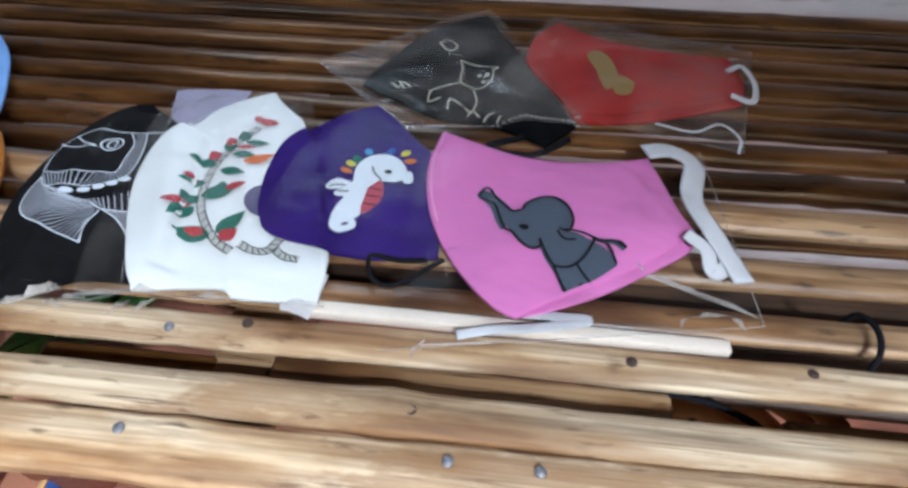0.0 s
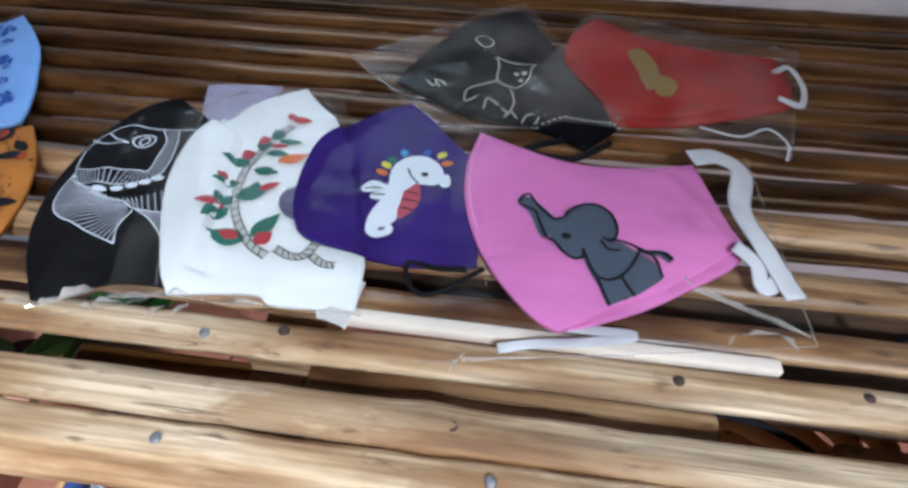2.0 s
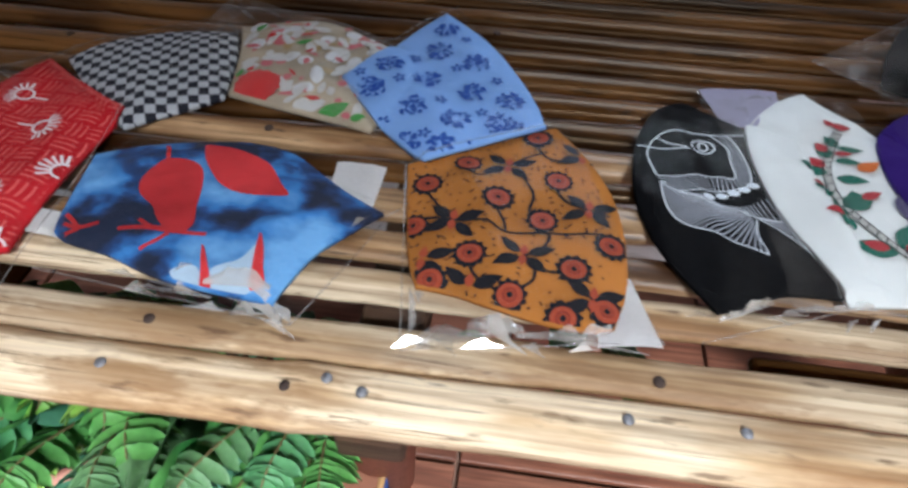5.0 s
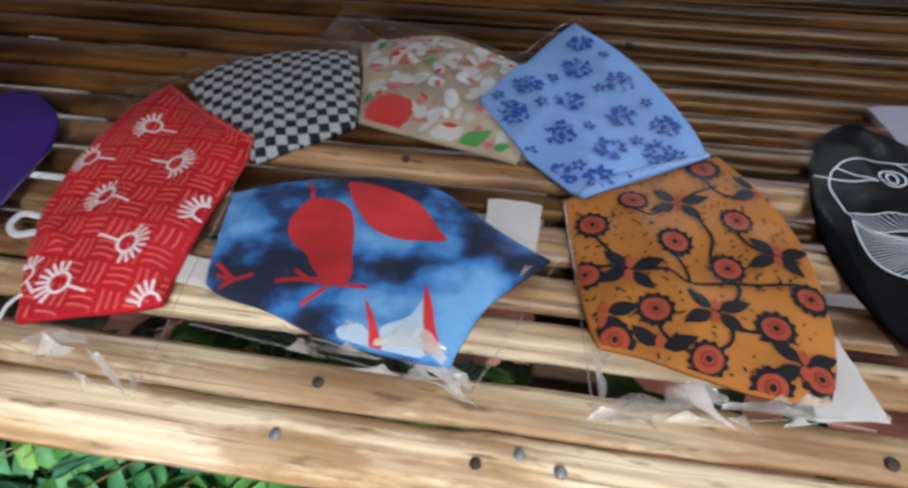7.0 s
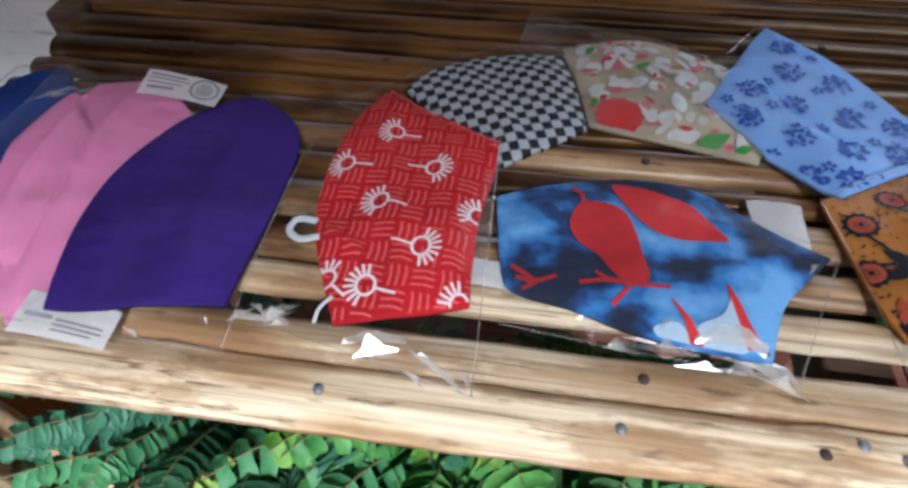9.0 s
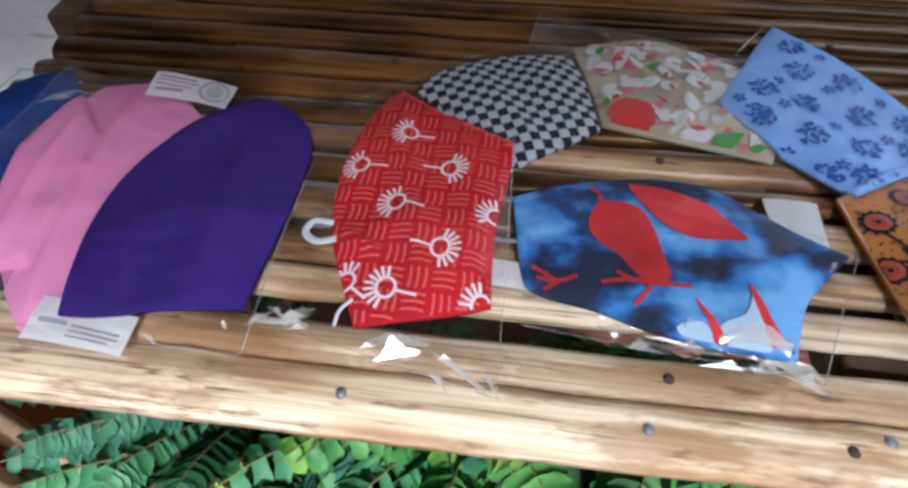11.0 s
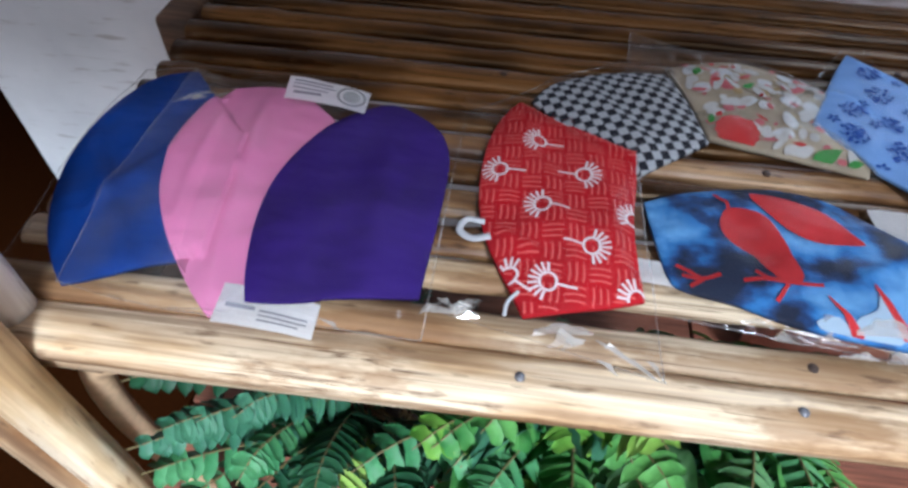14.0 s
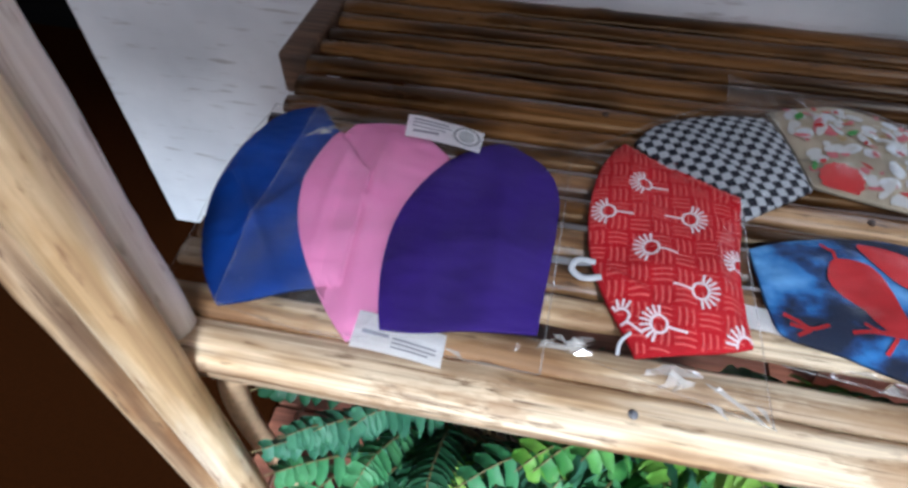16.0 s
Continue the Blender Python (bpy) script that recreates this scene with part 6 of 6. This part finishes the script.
for i, (x, y, z) in enumerate(((-0.668, -0.022, 0.338), (-0.642, -0.010, 0.352), (-0.618, -0.032, 0.330), (-0.588, -0.014, 0.345), (-0.560, -0.034, 0.325), (-0.535, -0.008, 0.348), (-0.512, -0.028, 0.332))):
    frond(herb, (-0.57 + 0.02 * wob(i, 8), 0.12, 0.19), (x, y, z), 0.05, 0.026, (BROAD, FERNMID, FERNPALE, BROAD, FERN, FADED, FADED)[i], 13, 80 + i, fat=0.17)
for i, tip in enumerate(((-0.668, 0.024, 0.355), (-0.650, 0.021, 0.340), (-0.585, 0.034, 0.355), (-0.548, 0.036, 0.345), (-0.714, 0.009, 0.340), (-0.679, 0.022, 0.355), (-0.641, 0.031, 0.370), (-0.658, 0.016, 0.340), (-0.538, 0.032, 0.380), (-0.524, 0.017, 0.345))):
    frond(herb, (-0.58 + 0.03 * wob(i, 9), 0.12, 0.20), tip, 0.05, 0.032, (BROAD, FERNMID, LIME)[i % 3], 9, 120 + i, fat=0.15, lobes=0.12)
for i, tip in enumerate(((-0.634, 0.039, 0.350), (-0.653, 0.046, 0.370), (-0.628, 0.030, 0.340))):
    broad_leaf(herb, (-0.60, 0.10, 0.22), tip, 0.060, BROAD, 0.04, 30 + i)
shrub = thing("potted_plant", "leafy potted plant with mid green fern-like leaves", "plant", at=(-0.45, 0.15, 0))
flowerpot(shrub, -0.43, 0.155, 0.042, 0.24)
for i, (tip, w, m) in enumerate((((-0.505, 0.000, 0.345), 0.060, BROAD), ((-0.480, -0.020, 0.320), 0.055, FERN), ((-0.452, 0.012, 0.345), 0.055, BROAD), ((-0.53, -0.03, 0.30), 0.06, FERN), ((-0.42, 0.06, 0.37), 0.045, BROAD), ((-0.36, 0.09, 0.37), 0.045, BROAD), ((-0.46, 0.08, 0.38), 0.05, FERN), ((-0.28, 0.085, 0.38), 0.04, BROAD))):
    broad_leaf(shrub, (-0.44 + 0.01 * wob(i, 6), 0.14, 0.23), tip, w * 0.7, m, 0.03, i + 20)
for i, (x, y, z) in enumerate(((-0.495, -0.004, 0.350), (-0.474, -0.024, 0.330), (-0.448, 0.004, 0.348), (-0.425, -0.014, 0.332))):
    frond(shrub, (-0.44, 0.135, 0.23), (x, y, z), 0.045, 0.025, (FADED, BROAD, FERNMID, BROAD)[i], 13, 95 + i, fat=0.17)
for i, tip in enumerate(((-0.546, 0.083, 0.410), (-0.522, 0.084, 0.410), (-0.497, 0.084, 0.410), (-0.473, 0.085, 0.410), (-0.448, 0.086, 0.410), (-0.424, 0.086, 0.410))):
    frond(shrub, (-0.45 + 0.02 * wob(i, 3.1), 0.15, 0.23), tip, 0.03, 0.022, (FERN, BROAD, FERNMID)[i % 3], 10, 140 + i, fat=0.16)
for i, tip in enumerate(((-0.415, 0.000, 0.335), (-0.430, -0.030, 0.310), (-0.47, -0.04, 0.30), (-0.50, -0.02, 0.33))):
    frond(shrub, (-0.44, 0.13, 0.22), tip, 0.05, 0.026, BROAD if i < 2 else FERN, 22, 60 + i)
sprout = thing("potted_plant", "small bright green plant below the slat gap", "plant", at=(-0.25, 0.12, 0))
flowerpot(sprout, -0.26, 0.34, 0.06, 0.18)
for i, tip in enumerate(((-0.268, 0.075, 0.40), (-0.256, 0.068, 0.39), (-0.295, 0.08, 0.38), (-0.262, 0.085, 0.40))):
    broad_leaf(sprout, (-0.26, 0.33, 0.19), tip, 0.035, BROAD, 0.02, i + 40)

# ---- things beside and under the bench ----
carton = thing("carton", "low brown carton with a blue and grey printed side", "carton", at=(-0.420, 0.105, 0))
bm = bmesh.new()
box(bm, -0.044, 0.0, -0.012, 0.070, 0, 0.085, 0.001)
part("body", bm, paint("brown_card", (0.20, 0.085, 0.050)), carton)
bm = bmesh.new()
box(bm, -0.006, 0.0006, -0.0126, 0.0706, 0.0852, 0.0862)
part("top_edge", bm, paint("straw_card", (0.30, 0.17, 0.07)), carton, "straw-coloured folded edge")
bm = bmesh.new()
box(bm, 0.0004, 0.0014, -0.010, 0.068, 0.045, 0.083)
part("side_panel", bm, paint("blue_card", (0.02, 0.04, 0.13)), carton, "dark blue printed panel")
bm = bmesh.new()
box(bm, 0.0004, 0.0014, -0.010, 0.068, 0.003, 0.0445)
panel = part("side_panel", bm, paint("grey_card", (0.14, 0.15, 0.16)), carton, "grey printed panel")
for k in range(6):
    bm = bmesh.new()
    box(bm, 0.0016, 0.0020, -0.006 + 0.012 * k, -0.002 + 0.012 * k, 0.008, 0.040)
    part("print_bar", bm, INK, panel)

CANE = paint("dry_palm", (0.46, 0.24, 0.09), 0.6)
basket_thing = thing("basket", "small tan woven basket under the slats", "basket", at=(0.125, 0.098, 0.0))
for k in range(7):
    bm = bmesh.new()
    r = 0.045 + 0.004 * k
    tube(bm, [(r * math.cos(a), 0.7 * r * math.sin(a), 0.285 + 0.016 * k + 0.002 * math.sin(a * 8 + k * 3.14)) for a in (2 * math.pi * j / 32 for j in range(33))], 0.0065, 6, caps=False)
    part("woven_band", bm, CANE, basket_thing)
for k in range(14):
    bm = bmesh.new()
    a = 2 * math.pi * k / 14
    tube(bm, [(0.050 * math.cos(a), 0.035 * math.sin(a), 0.0), (0.050 * math.cos(a), 0.035 * math.sin(a), 0.28), (0.074 * math.cos(a), 0.052 * math.sin(a), 0.395)], 0.003, 5)
    part("stake", bm, DARKWOOD, basket_thing)
cable = thing("cable", "thin black cable looped over the slats", "cable", at=(0.175, 0.130, TOP))
bm = bmesh.new()
tube(bm, spline([(-0.002, 0.006, -0.03), (0.0, 0.002, -0.002), (0.003, -0.001, 0.003), (0.006, -0.008, 0.004), (0.005, -0.018, 0.003), (0.001, -0.026, -0.002), (-0.002, -0.030, -0.03)], 8), 0.0015, 8)
part("cord", bm, BLACKCORD, cable)
wire = thing("cable", "black cable arching below a slat gap", "cable", at=(0.085, 0.077, 0.40))
bm = bmesh.new()
tube(bm, spline([(-0.05, -0.004, 0.022), (-0.03, 0.008, 0.027), (0.0, 0.014, 0.029), (0.03, 0.010, 0.027), (0.05, 0.0, 0.02), (0.06, -0.01, -0.02), (0.07, 0, -0.4)], 8), 0.0018, 8)
part("cord", bm, BLACKCORD, wire)
bm = bmesh.new()
box(bm, -0.090, 0.114, 0.1040, 0.1112, TOP - 0.008, TOP - 0.0005, 0.0012)
bm.transform(BENCH)
part("pale_lath", bm, paint("bare_pale_wood", (0.74, 0.66, 0.56)), bench, "bare whitish lath between two slats")

# brown floor sheet, coloured near black to carry the strong shade here
shade_floor = bmesh.new()
box(shade_floor, -3.0, -0.985, -1.2, 0.95, -0.01, 0.006)
tagged(part("floor_dark", shade_floor, plain("shade_brown_floor", (0.014, 0.0042, 0.0011), 0.85, 0.0, 0.0), smooth=False), "brown floor beside the bench, its deep shade put into the colour", "floor", kind="structure")

# the last three laths are added to keep the gaps dark
for x0, x1, y0, y1, z, m, why in ((-0.100, 0.088, 0.058, 0.088, 0.4360, HONEY, "honey-brown lath added to darken a slat gap"), (-0.215, -0.125, 0.060, 0.084, 0.434, BROWN, "glossy brown lath added to darken a slat gap"), (-0.10, 0.90, 0.138, 0.190, 0.418, DARKWOOD, "dark brown lath added to darken a slat gap"), (0.11, 0.90, 0.094, 0.138, 0.424, DARKWOOD, "dark lath added to darken a slat gap"), (0.145, 0.90, 0.060, 0.090, 0.420, BROWN, "brown lath added to darken a slat gap")):
    bm = bmesh.new()
    box(bm, x0, x1, y0, y1, z - 0.008, z, 0.003)
    bm.transform(BENCH)
    part("under_lath", bm, m, bench, why)

# ---- terracotta floor tiles ----
floor = tagged(new("floor"), "dull red terracotta tile floor with pale joints", "floor", kind="structure")
tile = bmesh.new()
box(tile, -0.1475, 0.1475, -0.1475, 0.1475, -0.012, 0.0, 0.002)
tile_mesh = bpy.data.meshes.new("tile")
tile.to_mesh(tile_mesh)
tile.free()
tile_mesh.materials.append(TILE)
for i in range(-3, 5):
    for j in range(-3, 4):
        t = new("tile", tile_mesh)
        t.parent = floor
        t.location = (i * 0.3 - 0.204, j * 0.3 + 0.03, -0.0005 + 0.0008 * wob(i * 1.7, j * 1.3))
        t.rotation_euler.z = 0.01 * wob(i, j, 4)
